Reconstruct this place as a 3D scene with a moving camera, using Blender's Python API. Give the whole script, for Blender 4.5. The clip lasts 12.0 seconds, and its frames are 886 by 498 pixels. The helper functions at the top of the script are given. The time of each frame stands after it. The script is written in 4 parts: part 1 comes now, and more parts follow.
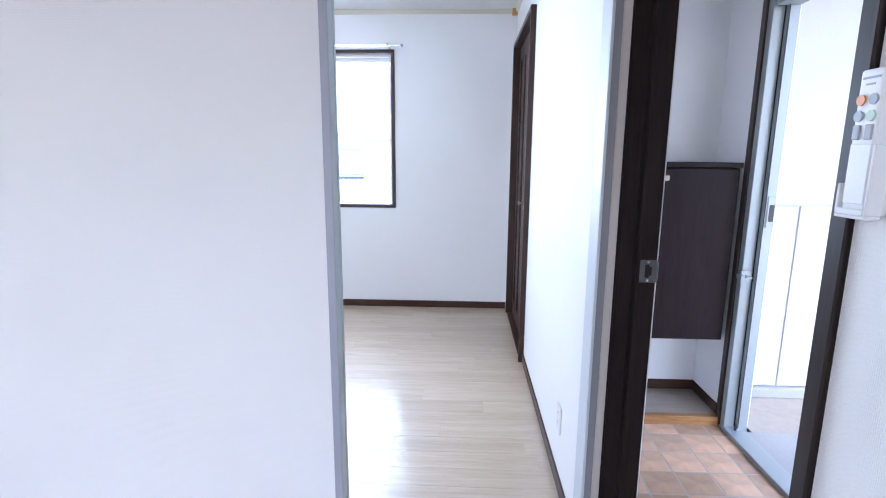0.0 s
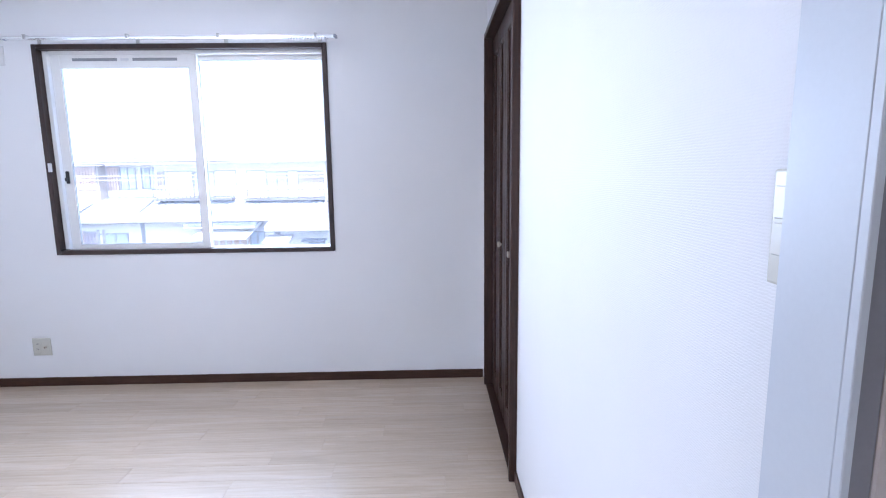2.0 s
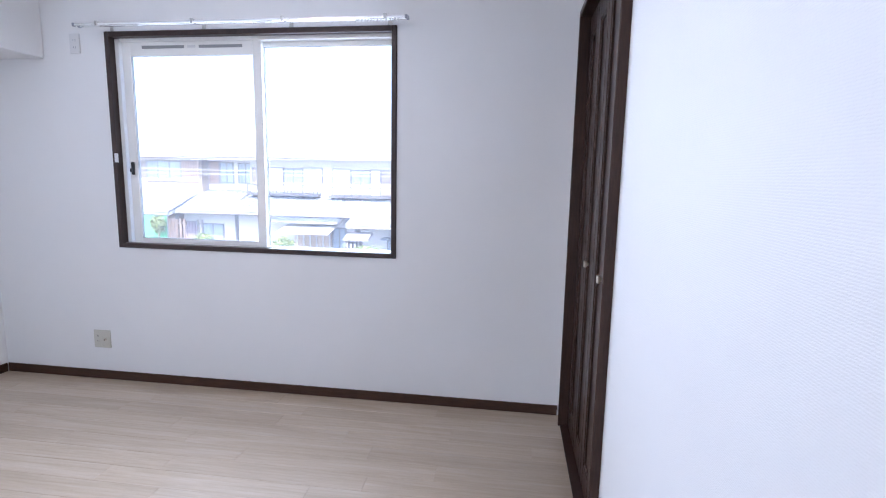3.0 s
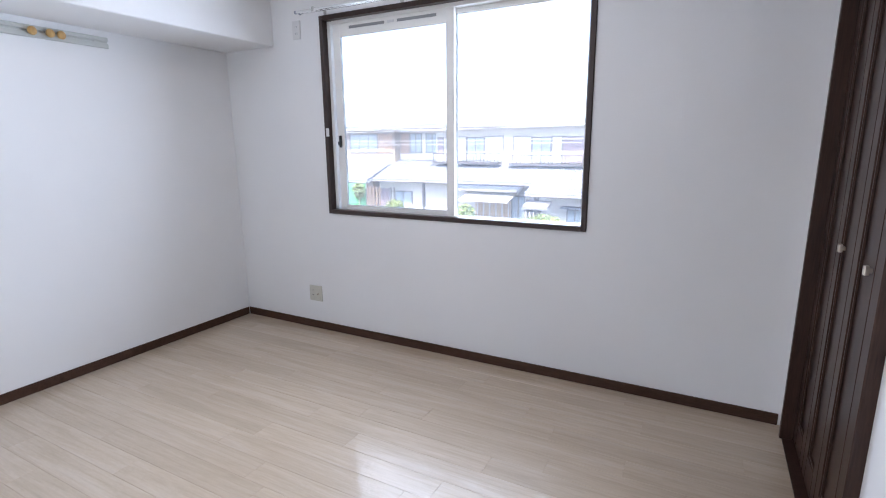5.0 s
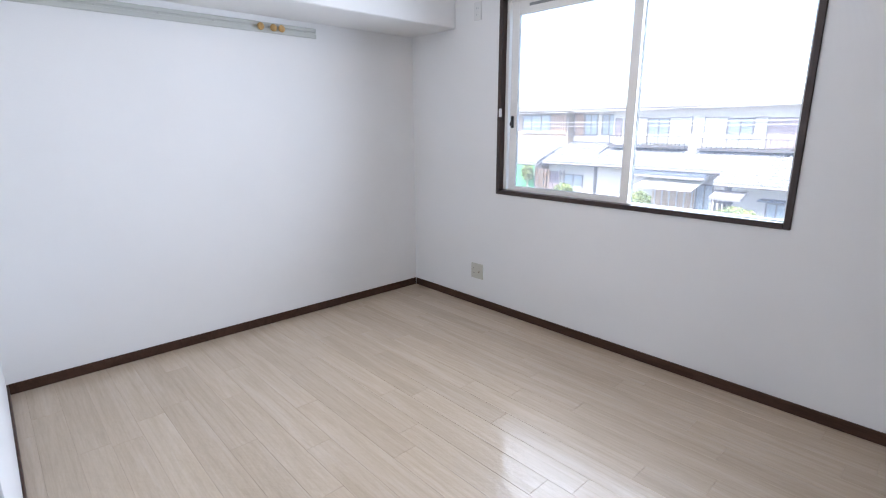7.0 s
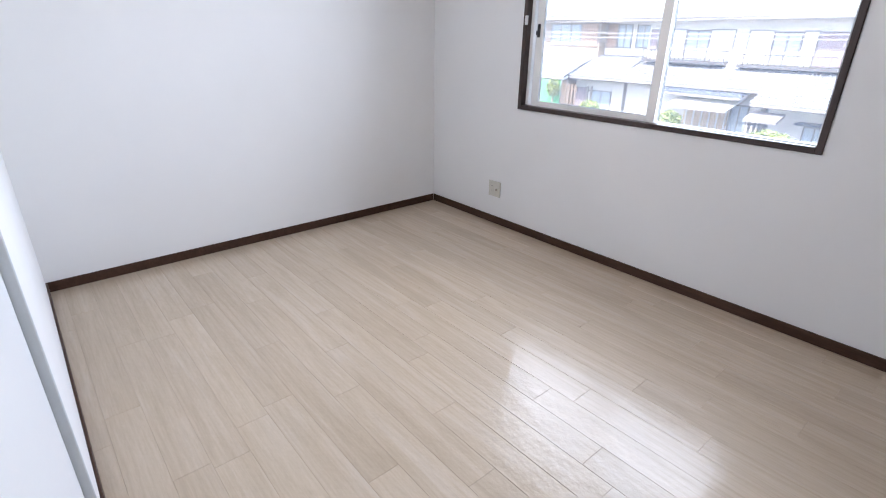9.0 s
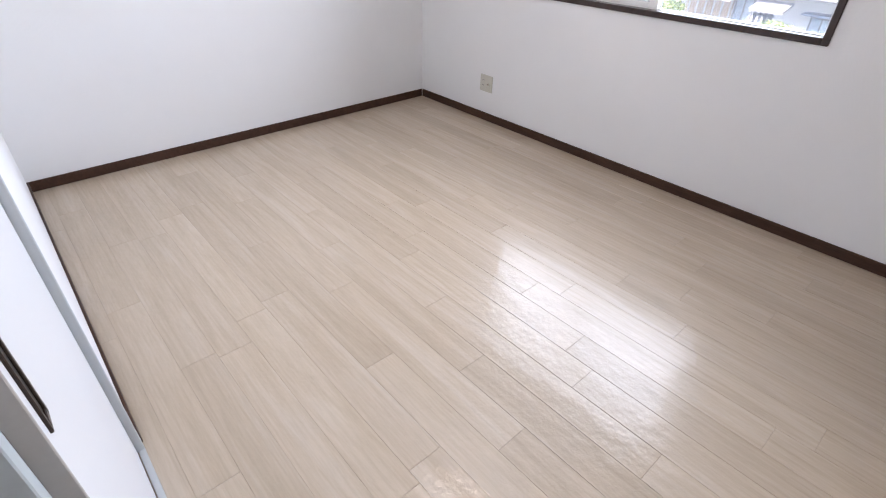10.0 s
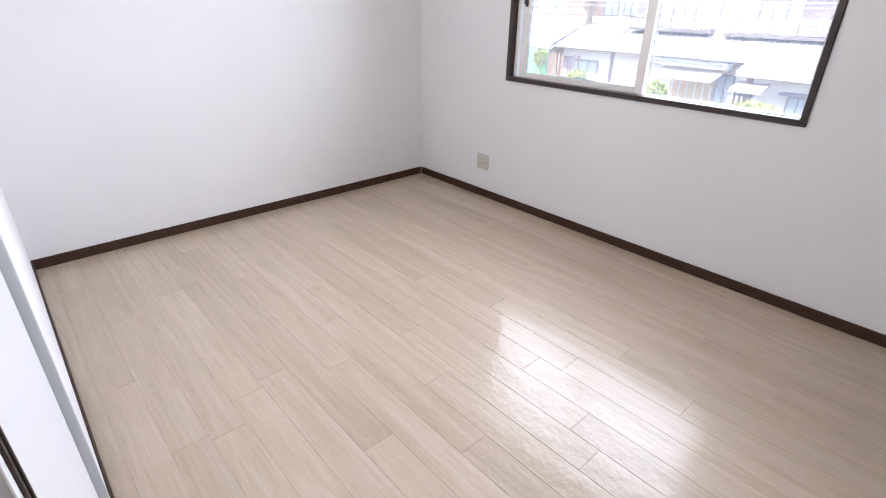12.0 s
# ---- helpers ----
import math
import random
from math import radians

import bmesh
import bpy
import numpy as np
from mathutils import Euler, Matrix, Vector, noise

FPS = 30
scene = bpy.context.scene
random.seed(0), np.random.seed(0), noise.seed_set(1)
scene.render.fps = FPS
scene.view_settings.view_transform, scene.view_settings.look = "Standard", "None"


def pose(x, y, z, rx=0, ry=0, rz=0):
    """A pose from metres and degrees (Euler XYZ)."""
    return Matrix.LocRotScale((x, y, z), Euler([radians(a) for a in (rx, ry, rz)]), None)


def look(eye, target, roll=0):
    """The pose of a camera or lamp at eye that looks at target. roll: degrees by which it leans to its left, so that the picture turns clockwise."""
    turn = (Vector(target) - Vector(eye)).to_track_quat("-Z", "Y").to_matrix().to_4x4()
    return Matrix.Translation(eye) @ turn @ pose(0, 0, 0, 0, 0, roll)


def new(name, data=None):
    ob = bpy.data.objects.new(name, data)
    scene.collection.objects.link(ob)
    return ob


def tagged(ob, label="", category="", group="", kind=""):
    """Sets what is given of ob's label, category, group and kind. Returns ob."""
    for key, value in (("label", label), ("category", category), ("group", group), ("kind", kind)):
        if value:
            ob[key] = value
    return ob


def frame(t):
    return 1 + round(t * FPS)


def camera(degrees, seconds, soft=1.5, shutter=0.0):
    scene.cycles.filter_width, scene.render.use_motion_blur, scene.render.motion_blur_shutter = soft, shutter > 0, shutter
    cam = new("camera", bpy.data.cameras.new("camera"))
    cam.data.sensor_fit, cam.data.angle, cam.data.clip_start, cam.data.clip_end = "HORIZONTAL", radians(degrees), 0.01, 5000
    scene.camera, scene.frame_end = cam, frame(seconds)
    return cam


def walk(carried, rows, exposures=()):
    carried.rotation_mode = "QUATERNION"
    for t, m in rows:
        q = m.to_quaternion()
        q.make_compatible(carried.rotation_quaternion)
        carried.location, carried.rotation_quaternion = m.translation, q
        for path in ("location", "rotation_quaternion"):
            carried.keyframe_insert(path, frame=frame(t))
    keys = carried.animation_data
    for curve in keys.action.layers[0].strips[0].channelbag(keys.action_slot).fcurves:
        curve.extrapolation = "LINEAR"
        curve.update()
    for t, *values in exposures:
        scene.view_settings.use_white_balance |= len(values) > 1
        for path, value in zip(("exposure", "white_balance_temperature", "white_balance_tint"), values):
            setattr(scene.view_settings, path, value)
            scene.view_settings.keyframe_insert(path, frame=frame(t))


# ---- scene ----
cam = camera(83.2, 12.0, soft=1.1)
PATH = [
    (0, (0.244, 0.048, 1.349), (0.159, 2.012, 0.982), 0.4),
    (0.5, (0.275, 0.293, 1.341), (0.244, 2.251, 0.936), -0.0),
    (1, (0.281, 0.559, 1.361), (0.202, 2.518, 0.969), 0.2),
    (1.5, (0.249, 0.859, 1.384), (0.232, 2.83, 1.044), -0.0),
    (2, (0.283, 1.113, 1.388), (0.325, 3.091, 1.094), -0.7),
    (2.5, (0.352, 1.375, 1.395), (0.182, 3.35, 1.133), 0.3),
    (2.7, (0.325, 1.452, 1.382), (0.111, 3.421, 1.111), 0.8),
    (4.3, (0.292, 1.682, 1.384), (-0.374, 3.536, 1.037), -0.4),
    (4.5, (0.27, 1.673, 1.387), (-0.475, 3.492, 1.015), -0.5),
    (5, (0.221, 1.643, 1.382), (-0.704, 3.37, 0.967), -0.5),
    (5.5, (0.207, 1.646, 1.383), (-0.831, 3.304, 0.947), -0.4),
    (6, (0.185, 1.655, 1.377), (-0.999, 3.211, 0.930), -0.3),
    (6.5, (0.165, 1.654, 1.376), (-1.162, 3.086, 0.917), -0.6),
    (6.7, (0.182, 1.664, 1.379), (-1.204, 3.037, 0.915), -0.7),
    (8.3, (0.25, 1.667, 1.364), (-1.233, 2.898, 0.829), 0.3),
    (8.5, (0.241, 1.664, 1.368), (-1.213, 2.891, 0.749), 0.6),
    (9, (0.228, 1.663, 1.373), (-1.165, 2.86, 0.581), 0.9),
    (9.5, (0.227, 1.65, 1.376), (-1.067, 2.817, 0.394), 1.5),
    (10, (0.227, 1.65, 1.363), (-0.988, 2.761, 0.227), 1.6),
    (10.5, (0.229, 1.649, 1.353), (-0.946, 2.725, 0.145), 1.7),
    (11, (0.235, 1.647, 1.361), (-0.949, 2.731, 0.17), 1.3),
    (11.5, (0.233, 1.644, 1.377), (-1.022, 2.795, 0.328), 1.3),
    (12, (0.228, 1.643, 1.386), (-1.094, 2.85, 0.495), 1.1),
]
EXPOSURES = [(0.0, 3.28, 5550, 17), (0.5, 3.21, 5520, 18), (1.0, 3.10, 5500, 20), (1.5, 3.05, 5520, 23), (2.0, 3.02, 5620, 22), (2.5, 2.91, 5720, 22), (4.5, 2.60, 6050, 20), (6.5, 2.62, 6230, 18), (9.0, 2.70, 6350, 19), (10.0, 2.84, 6520, 21), (10.5, 2.91, 6530, 21), (11.0, 2.91, 6530, 21), (12.0, 2.88, 6650, 22)]
walk(cam, [(t, look(eye, target, roll)) for t, eye, target, roll in PATH], EXPOSURES)

# ---- world, sun and lamps ----
world = bpy.data.worlds.new("sky")
scene.world = world
world.use_nodes = True
wn = world.node_tree
wn.nodes.clear()
sky = wn.nodes.new("ShaderNodeTexSky")
sky.sky_type, sky.sun_disc = "NISHITA", False
sky.sun_elevation, sky.sun_rotation = radians(56), radians(170)
sky.air_density, sky.dust_density = 1.0, 2.5
bg = wn.nodes.new("ShaderNodeBackground")
bg.inputs["Strength"].default_value = 0.15
wout = wn.nodes.new("ShaderNodeOutputWorld")
wn.links.new(sky.outputs[0], bg.inputs[0])
wn.links.new(bg.outputs[0], wout.inputs[0])

sun = new("sun", bpy.data.lights.new("sun", "SUN"))
sun.data.energy, sun.data.angle, sun.data.color = 2.4, radians(0.6), (1.0, 0.96, 0.9)
sun.matrix_world = look((1.5, -8, 12), (0, 0, 0.0))

def sash_daylight(x, y, z, width, height, watts):
    """The sky's light entering through one pane of the bedroom window."""
    ob = new("window_daylight", bpy.data.lights.new("window_daylight", "AREA"))
    ob.data.shape, ob.data.size, ob.data.size_y = "RECTANGLE", width, height
    ob.data.energy, ob.data.color, ob.data.spread = watts, (0.745, 0.876, 1.0), radians(140)
    ob.matrix_world = look((x, y, z), (x, 0.0, z))

sash_daylight(-1.643, 4.4485, 1.519, 0.79, 1.11, 3.2)
sash_daylight(-0.806, 4.4925, 1.517, 0.78, 1.22, 3.5)

# added fill lamp that brightens the hall from behind the camera
hall_fill = new("hall_fill_lamp", bpy.data.lights.new("hall_fill_lamp", "AREA"))
hall_fill.data.shape, hall_fill.data.size, hall_fill.data.size_y = "RECTANGLE", 2.2, 1.9
hall_fill.data.energy, hall_fill.data.color = 2.7, (0.96, 0.95, 0.98)
hall_fill.matrix_world = look((-1.75, -3.18, 1.15), (-1.75, 0.0, 1.15))

# ---- materials ----
def nodes_of(name):
    m = bpy.data.materials.new(name)
    m.use_nodes = True
    nt = m.node_tree
    nt.nodes.clear()
    out = nt.nodes.new("ShaderNodeOutputMaterial")
    return m, nt, out


def ramp(nt, source, stops):
    r = nt.nodes.new("ShaderNodeValToRGB")
    els = r.color_ramp.elements
    els[0].position, els[0].color = stops[0][0], (*stops[0][1], 1)
    els[1].position, els[1].color = stops[-1][0], (*stops[-1][1], 1)
    for p, c in stops[1:-1]:
        e = els.new(p)
        e.color = (*c, 1)
    nt.links.new(source, r.inputs[0])
    return r.outputs[0]


def coords(nt, scale=(1, 1, 1), shift=False):
    tc = nt.nodes.new("ShaderNodeTexCoord")
    mp = nt.nodes.new("ShaderNodeMapping")
    mp.inputs["Scale"].default_value = scale
    nt.links.new(tc.outputs["Object"], mp.inputs[0])
    if shift:
        info = nt.nodes.new("ShaderNodeObjectInfo")
        mul = nt.nodes.new("ShaderNodeVectorMath")
        mul.operation = "SCALE"
        mul.inputs[0].default_value = (37.0, 19.0, 53.0)
        nt.links.new(info.outputs["Random"], mul.inputs["Scale"])
        nt.links.new(mul.outputs[0], mp.inputs["Location"])
    return mp.outputs[0]


def noise_tex(nt, vec, scale, detail=4.0, rough=0.55, distort=0.0):
    n = nt.nodes.new("ShaderNodeTexNoise")
    n.inputs["Scale"].default_value, n.inputs["Detail"].default_value = scale, detail
    n.inputs["Roughness"].default_value, n.inputs["Distortion"].default_value = rough, distort
    nt.links.new(vec, n.inputs["Vector"])
    return n.outputs["Fac"]


def mixed(nt, a, b, fac, mode="MIX"):
    mx = nt.nodes.new("ShaderNodeMix")
    mx.data_type, mx.blend_type = "RGBA", mode
    for socket, v in ((mx.inputs[6], a), (mx.inputs[7], b), (mx.inputs[0], fac)):
        if isinstance(v, tuple):
            socket.default_value = (*v, 1)
        elif isinstance(v, (int, float)):
            socket.default_value = v
        else:
            nt.links.new(v, socket)
    return mx.outputs[2]


def bumped(nt, height, strength, distance, before=None):
    b = nt.nodes.new("ShaderNodeBump")
    b.inputs["Strength"].default_value, b.inputs["Distance"].default_value = strength, distance
    nt.links.new(height, b.inputs["Height"])
    if before is not None:
        nt.links.new(before, b.inputs["Normal"])
    return b.outputs[0]


def surface(name, color, rough=0.5, metal=0.0, vary=0.08, grain=60.0, bump=0.1, bump_size=0.001, scale=(1, 1, 1), coat=0.0,
            blotch=3.0, spec=0.5, piece=0.0):
    """A plain painted, plastic, stone or metal surface with fine grain and broad, faint stains."""
    m, nt, out = nodes_of(name)
    p = nt.nodes.new("ShaderNodeBsdfPrincipled")
    v = coords(nt, scale)
    fine = noise_tex(nt, v, grain, 3)
    broad = noise_tex(nt, v, blotch, 4)
    dark = tuple(c * (1 - vary) for c in color)
    light = tuple(min(1.0, c * (1 + vary * 0.5)) for c in color)
    base = mixed(nt, ramp(nt, fine, ((0.3, dark), (0.7, light))), ramp(nt, broad, ((0.3, dark), (0.65, light))), 0.5)
    if piece:
        info = nt.nodes.new("ShaderNodeObjectInfo")
        tone = ramp(nt, info.outputs["Random"], ((0.0, (1 - piece, 1 - piece, 1 - piece)), (1.0, (1, 1, 1))))
        base = mixed(nt, base, tone, 1.0, "MULTIPLY")
    nt.links.new(base, p.inputs["Base Color"])
    r = nt.nodes.new("ShaderNodeMapRange")
    r.inputs["To Min"].default_value, r.inputs["To Max"].default_value = max(0.02, rough * 0.8), min(1, rough * 1.2)
    nt.links.new(broad, r.inputs[0])
    nt.links.new(r.outputs[0], p.inputs["Roughness"])
    p.inputs["Metallic"].default_value, p.inputs["Coat Weight"].default_value = metal, coat
    p.inputs["Specular IOR Level"].default_value = spec
    if bump:
        nt.links.new(bumped(nt, fine, bump, bump_size), p.inputs["Normal"])
    nt.links.new(p.outputs[0], out.inputs[0])
    return m


def wood(name, dark, light, along=0, rough=0.35, stretch=14.0, grain=9.0, coat=0.0, piece=0.0, bump=0.06, spec=0.5, pores=0.35):
    """Wood or a wood print, its grain running along one axis, each piece with a figure of its own."""
    m, nt, out = nodes_of(name)
    p = nt.nodes.new("ShaderNodeBsdfPrincipled")
    sc = [stretch, stretch, stretch]
    sc[along] = 1.0
    v = coords(nt, tuple(sc), shift=True)
    broad = noise_tex(nt, v, grain * 0.22, 3, 0.5, 0.6)
    fine = noise_tex(nt, v, grain, 6, 0.65, 0.3)
    col = ramp(nt, broad, ((0.3, dark), (0.7, light)))
    streak = ramp(nt, fine, ((0.35, tuple(c * (1 - pores) for c in dark)), (0.62, light)))
    base = mixed(nt, col, streak, 0.45)
    if piece:
        info = nt.nodes.new("ShaderNodeObjectInfo")
        tone = ramp(nt, info.outputs["Random"], ((0.0, (1 - piece, 1 - piece * 1.1, 1 - piece * 1.25)), (0.5, (1 - piece * 0.4, 1 - piece * 0.45, 1 - piece * 0.45)), (1.0, (1, 1, 1))))
        base = mixed(nt, base, tone, 1.0, "MULTIPLY")
    nt.links.new(base, p.inputs["Base Color"])
    p.inputs["Roughness"].default_value, p.inputs["Coat Weight"].default_value = rough, coat
    p.inputs["Coat Roughness"].default_value = 0.065
    p.inputs["Specular IOR Level"].default_value = spec
    normal = bumped(nt, fine, bump, 0.0006)
    nt.links.new(normal, p.inputs["Normal"])
    nt.links.new(p.outputs[0], out.inputs[0])
    return m


def floor_plank(name, dark, light, pale, tone):
    """Waxed plank print: cathedral grain along x, pale sapwood streaks, a blotchy clear coat worn dull in places."""
    m, nt, out = nodes_of(name)
    p = nt.nodes.new("ShaderNodeBsdfPrincipled")
    v = coords(nt, (1, 11, 11), shift=True)
    broad = noise_tex(nt, v, 1.5, 3, 0.5, 0.8)
    fine = noise_tex(nt, v, 9.0, 6, 0.7, 0.3)
    w = nt.nodes.new("ShaderNodeTexWave")
    w.wave_type, w.bands_direction = "BANDS", "Y"
    w.inputs["Scale"].default_value, w.inputs["Distortion"].default_value = 1.1, 5.0
    w.inputs["Detail"].default_value, w.inputs["Detail Scale"].default_value = 3.0, 0.7
    nt.links.new(v, w.inputs["Vector"])
    base = ramp(nt, broad, ((0.32, dark), (0.55, light), (0.74, pale)))
    base = mixed(nt, base, ramp(nt, fine, ((0.36, tuple(c * 0.86 for c in dark)), (0.6, light))), 0.30)
    base = mixed(nt, base, ramp(nt, w.outputs["Fac"], ((0.0, (0.90, 0.885, 0.87)), (0.35, (1, 1, 1)))), 0.35, "MULTIPLY")
    info = nt.nodes.new("ShaderNodeObjectInfo")
    shade = ramp(nt, info.outputs["Random"], ((0.0, (1 - tone, 1 - tone * 1.1, 1 - tone * 1.2)), (0.45, (1 - tone * 0.4, 1 - tone * 0.42, 1 - tone * 0.40)), (1.0, (1, 1, 1))))
    nt.links.new(mixed(nt, base, shade, 1.0, "MULTIPLY"), p.inputs["Base Color"])
    tc = nt.nodes.new("ShaderNodeNewGeometry")
    wear = noise_tex(nt, tc.outputs["Position"], 2.6, 5, 0.62)
    cr = nt.nodes.new("ShaderNodeMapRange")
    cr.inputs["From Min"].default_value, cr.inputs["From Max"].default_value = 0.35, 0.68
    cr.inputs["To Min"].default_value, cr.inputs["To Max"].default_value = 0.035, 0.10
    nt.links.new(wear, cr.inputs[0])
    nt.links.new(cr.outputs[0], p.inputs["Coat Roughness"])
    p.inputs["Roughness"].default_value = 0.42
    p.inputs["Coat Weight"].default_value = 0.72
    p.inputs["Specular IOR Level"].default_value = 0.55
    normal = bumped(nt, fine, 0.05, 0.0006)
    ripple = noise_tex(nt, tc.outputs["Position"], 46, 3, 0.6)
    normal = bumped(nt, ripple, 0.8, 0.0016, normal)
    swell = noise_tex(nt, tc.outputs["Position"], 12, 2, 0.5)
    normal = bumped(nt, swell, 1.0, 0.0030, normal)
    nt.links.new(normal, p.inputs["Coat Normal"])
    nt.links.new(normal, p.inputs["Normal"])
    nt.links.new(p.outputs[0], out.inputs[0])
    return m


def wallpaper(name, color, ribs="Z", relief=0.35, size=55):
    """Embossed vinyl wallpaper: a fine woven rib over a soft, uneven ground."""
    m, nt, out = nodes_of(name)
    p = nt.nodes.new("ShaderNodeBsdfPrincipled")
    v = coords(nt)
    broad = noise_tex(nt, v, 1.3, 5)
    base = ramp(nt, broad, ((0.3, tuple(c * 0.965 for c in color)), (0.7, color)))
    w = nt.nodes.new("ShaderNodeTexWave")
    w.wave_type, w.bands_direction = "BANDS", ribs
    w.inputs["Scale"].default_value, w.inputs["Distortion"].default_value = size, 3.5
    w.inputs["Detail"].default_value, w.inputs["Detail Scale"].default_value = 2, 3.0
    nt.links.new(v, w.inputs["Vector"])
    thread = noise_tex(nt, coords(nt, (90, 90, 260) if ribs == "Z" else (260, 260, 90)), 1.0, 2)
    h = mixed(nt, w.outputs["Color"], thread, 0.55)
    nt.links.new(base, p.inputs["Base Color"])
    p.inputs["Roughness"].default_value = 0.62
    p.inputs["Specular IOR Level"].default_value = 0.35
    nt.links.new(bumped(nt, h, relief, 0.0012), p.inputs["Normal"])
    nt.links.new(p.outputs[0], out.inputs[0])
    return m


def pane_glass(name):
    m, nt, out = nodes_of(name)
    t = nt.nodes.new("ShaderNodeBsdfTransparent")
    t.inputs[0].default_value = (0.96, 0.98, 0.97, 1)
    g = nt.nodes.new("ShaderNodeBsdfGlossy")
    g.inputs["Roughness"].default_value = 0.02
    f = nt.nodes.new("ShaderNodeFresnel")
    f.inputs[0].default_value = 1.5
    mx = nt.nodes.new("ShaderNodeMixShader")
    nt.links.new(f.outputs[0], mx.inputs[0])
    nt.links.new(t.outputs[0], mx.inputs[1])
    nt.links.new(g.outputs[0], mx.inputs[2])
    # pale veil mixed into the pane, imitating glare haze over the view outside
    veil = nt.nodes.new("ShaderNodeBsdfTranslucent")
    veil.inputs[0].default_value = (0.9, 0.9, 0.9, 1)
    veil_mix = nt.nodes.new("ShaderNodeMixShader")
    veil_mix.inputs[0].default_value = 0.12
    nt.links.new(mx.outputs[0], veil_mix.inputs[1])
    nt.links.new(veil.outputs[0], veil_mix.inputs[2])
    nt.links.new(veil_mix.outputs[0], out.inputs[0])
    return m


def lamp_glow(name, color, strength):
    m, nt, out = nodes_of(name)
    e = nt.nodes.new("ShaderNodeEmission")
    e.inputs[0].default_value, e.inputs[1].default_value = (*color, 1), strength
    nt.links.new(e.outputs[0], out.inputs[0])
    return m


PAPER = wallpaper("white_wallpaper", (0.86, 0.855, 0.845), "Z", 0.34, 80)
PAPER_WOVEN = wallpaper("white_woven_wallpaper", (0.84, 0.835, 0.83), "Y", 0.7, 115)
CEILING = wallpaper("ceiling_paper", (0.85, 0.845, 0.83), "X")
DOOR_WHITE = surface("white_door_sheet", (0.80, 0.81, 0.82), 0.4, vary=0.03, grain=200, bump=0.04)
CASING = surface("pale_grey_casing", (0.55, 0.57, 0.57), 0.4, vary=0.04, grain=150, bump=0.05)
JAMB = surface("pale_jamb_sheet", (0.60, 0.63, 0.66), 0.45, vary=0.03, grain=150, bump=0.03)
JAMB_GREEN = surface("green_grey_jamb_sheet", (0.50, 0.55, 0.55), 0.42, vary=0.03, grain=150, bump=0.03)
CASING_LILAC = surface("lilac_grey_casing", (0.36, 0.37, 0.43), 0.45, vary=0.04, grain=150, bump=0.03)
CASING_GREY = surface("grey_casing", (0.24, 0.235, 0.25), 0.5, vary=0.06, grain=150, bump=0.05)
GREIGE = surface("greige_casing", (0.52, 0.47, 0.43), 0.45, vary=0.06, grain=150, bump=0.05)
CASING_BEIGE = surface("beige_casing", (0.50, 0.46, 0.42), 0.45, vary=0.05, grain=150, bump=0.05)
PLANK = floor_plank("pale_ash_plank", (0.500, 0.392, 0.275), (0.580, 0.468, 0.348), (0.638, 0.540, 0.430), 0.10)
SUBFLOOR = surface("joint_filler", (0.50, 0.385, 0.27), 0.7)
BASE_WOOD = wood("dark_brown_baseboard", (0.046, 0.021, 0.012), (0.080, 0.040, 0.026), 0, 0.45, 10, 14, spec=0.25)
TRIM_WOOD = wood("dark_brown_trim", (0.026, 0.014, 0.011), (0.055, 0.030, 0.023), 2, 0.38, 12, 14)
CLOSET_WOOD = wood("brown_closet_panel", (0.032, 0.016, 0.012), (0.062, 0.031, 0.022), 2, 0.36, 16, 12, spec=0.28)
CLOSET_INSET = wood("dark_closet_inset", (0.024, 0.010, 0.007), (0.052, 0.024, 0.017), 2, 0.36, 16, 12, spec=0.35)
FRAME_DARK = wood("espresso_door_frame", (0.010, 0.006, 0.005), (0.024, 0.014, 0.012), 2, 0.45, 16, 12, spec=0.25)
CABINET = wood("espresso_cabinet", (0.014, 0.0075, 0.0075), (0.022, 0.0125, 0.0125), 2, 0.5, 14, 10, spec=0.12, bump=0.02)
# ash floor boards coloured darker to carry the shade below the cabinet
STEP_FLOOR = wood("shaded_ash_board", (0.30, 0.25, 0.20), (0.40, 0.34, 0.275), 0, 0.45, 12, 7, coat=0.2, pores=0.1)
OAK_STEP = wood("golden_oak_step", (0.26, 0.12, 0.035), (0.42, 0.21, 0.075), 0, 0.35, 10, 9)
SASH = surface("cream_aluminium_sash", (0.88, 0.87, 0.83), 0.35, vary=0.04, grain=200, bump=0.03)
SASH_SEAL = surface("pale_glazing_seal", (0.55, 0.57, 0.58), 0.6)
SASH_VENT = surface("grey_vent_slot", (0.30, 0.31, 0.31), 0.5)
ALU = surface("silver_aluminium", (0.33, 0.36, 0.36), 0.42, metal=0.3, vary=0.06, grain=120, bump=0.03)
CHROME = surface("chrome", (0.75, 0.75, 0.75), 0.18, metal=1.0, vary=0.04)
STEEL = surface("brushed_steel", (0.50, 0.49, 0.47), 0.32, metal=1.0, vary=0.1, grain=300)
STEEL_DULL = surface("dull_steel", (0.20, 0.195, 0.19), 0.45, metal=0.9, vary=0.15, grain=200)
BRASS = surface("satin_nickel", (0.62, 0.56, 0.46), 0.3, metal=0.9, vary=0.06)
BLACK = surface("black_plastic", (0.012, 0.012, 0.013), 0.4)
RUBBER = surface("black_seal", (0.02, 0.02, 0.02), 0.7)
PLASTIC = surface("white_plastic", (0.74, 0.74, 0.73), 0.35, vary=0.03, grain=200, bump=0.02)
PLASTIC_GREY = surface("grey_plastic", (0.32, 0.34, 0.38), 0.4, vary=0.03)
PLASTIC_ORANGE = surface("orange_plastic", (0.75, 0.28, 0.07), 0.4, vary=0.03)
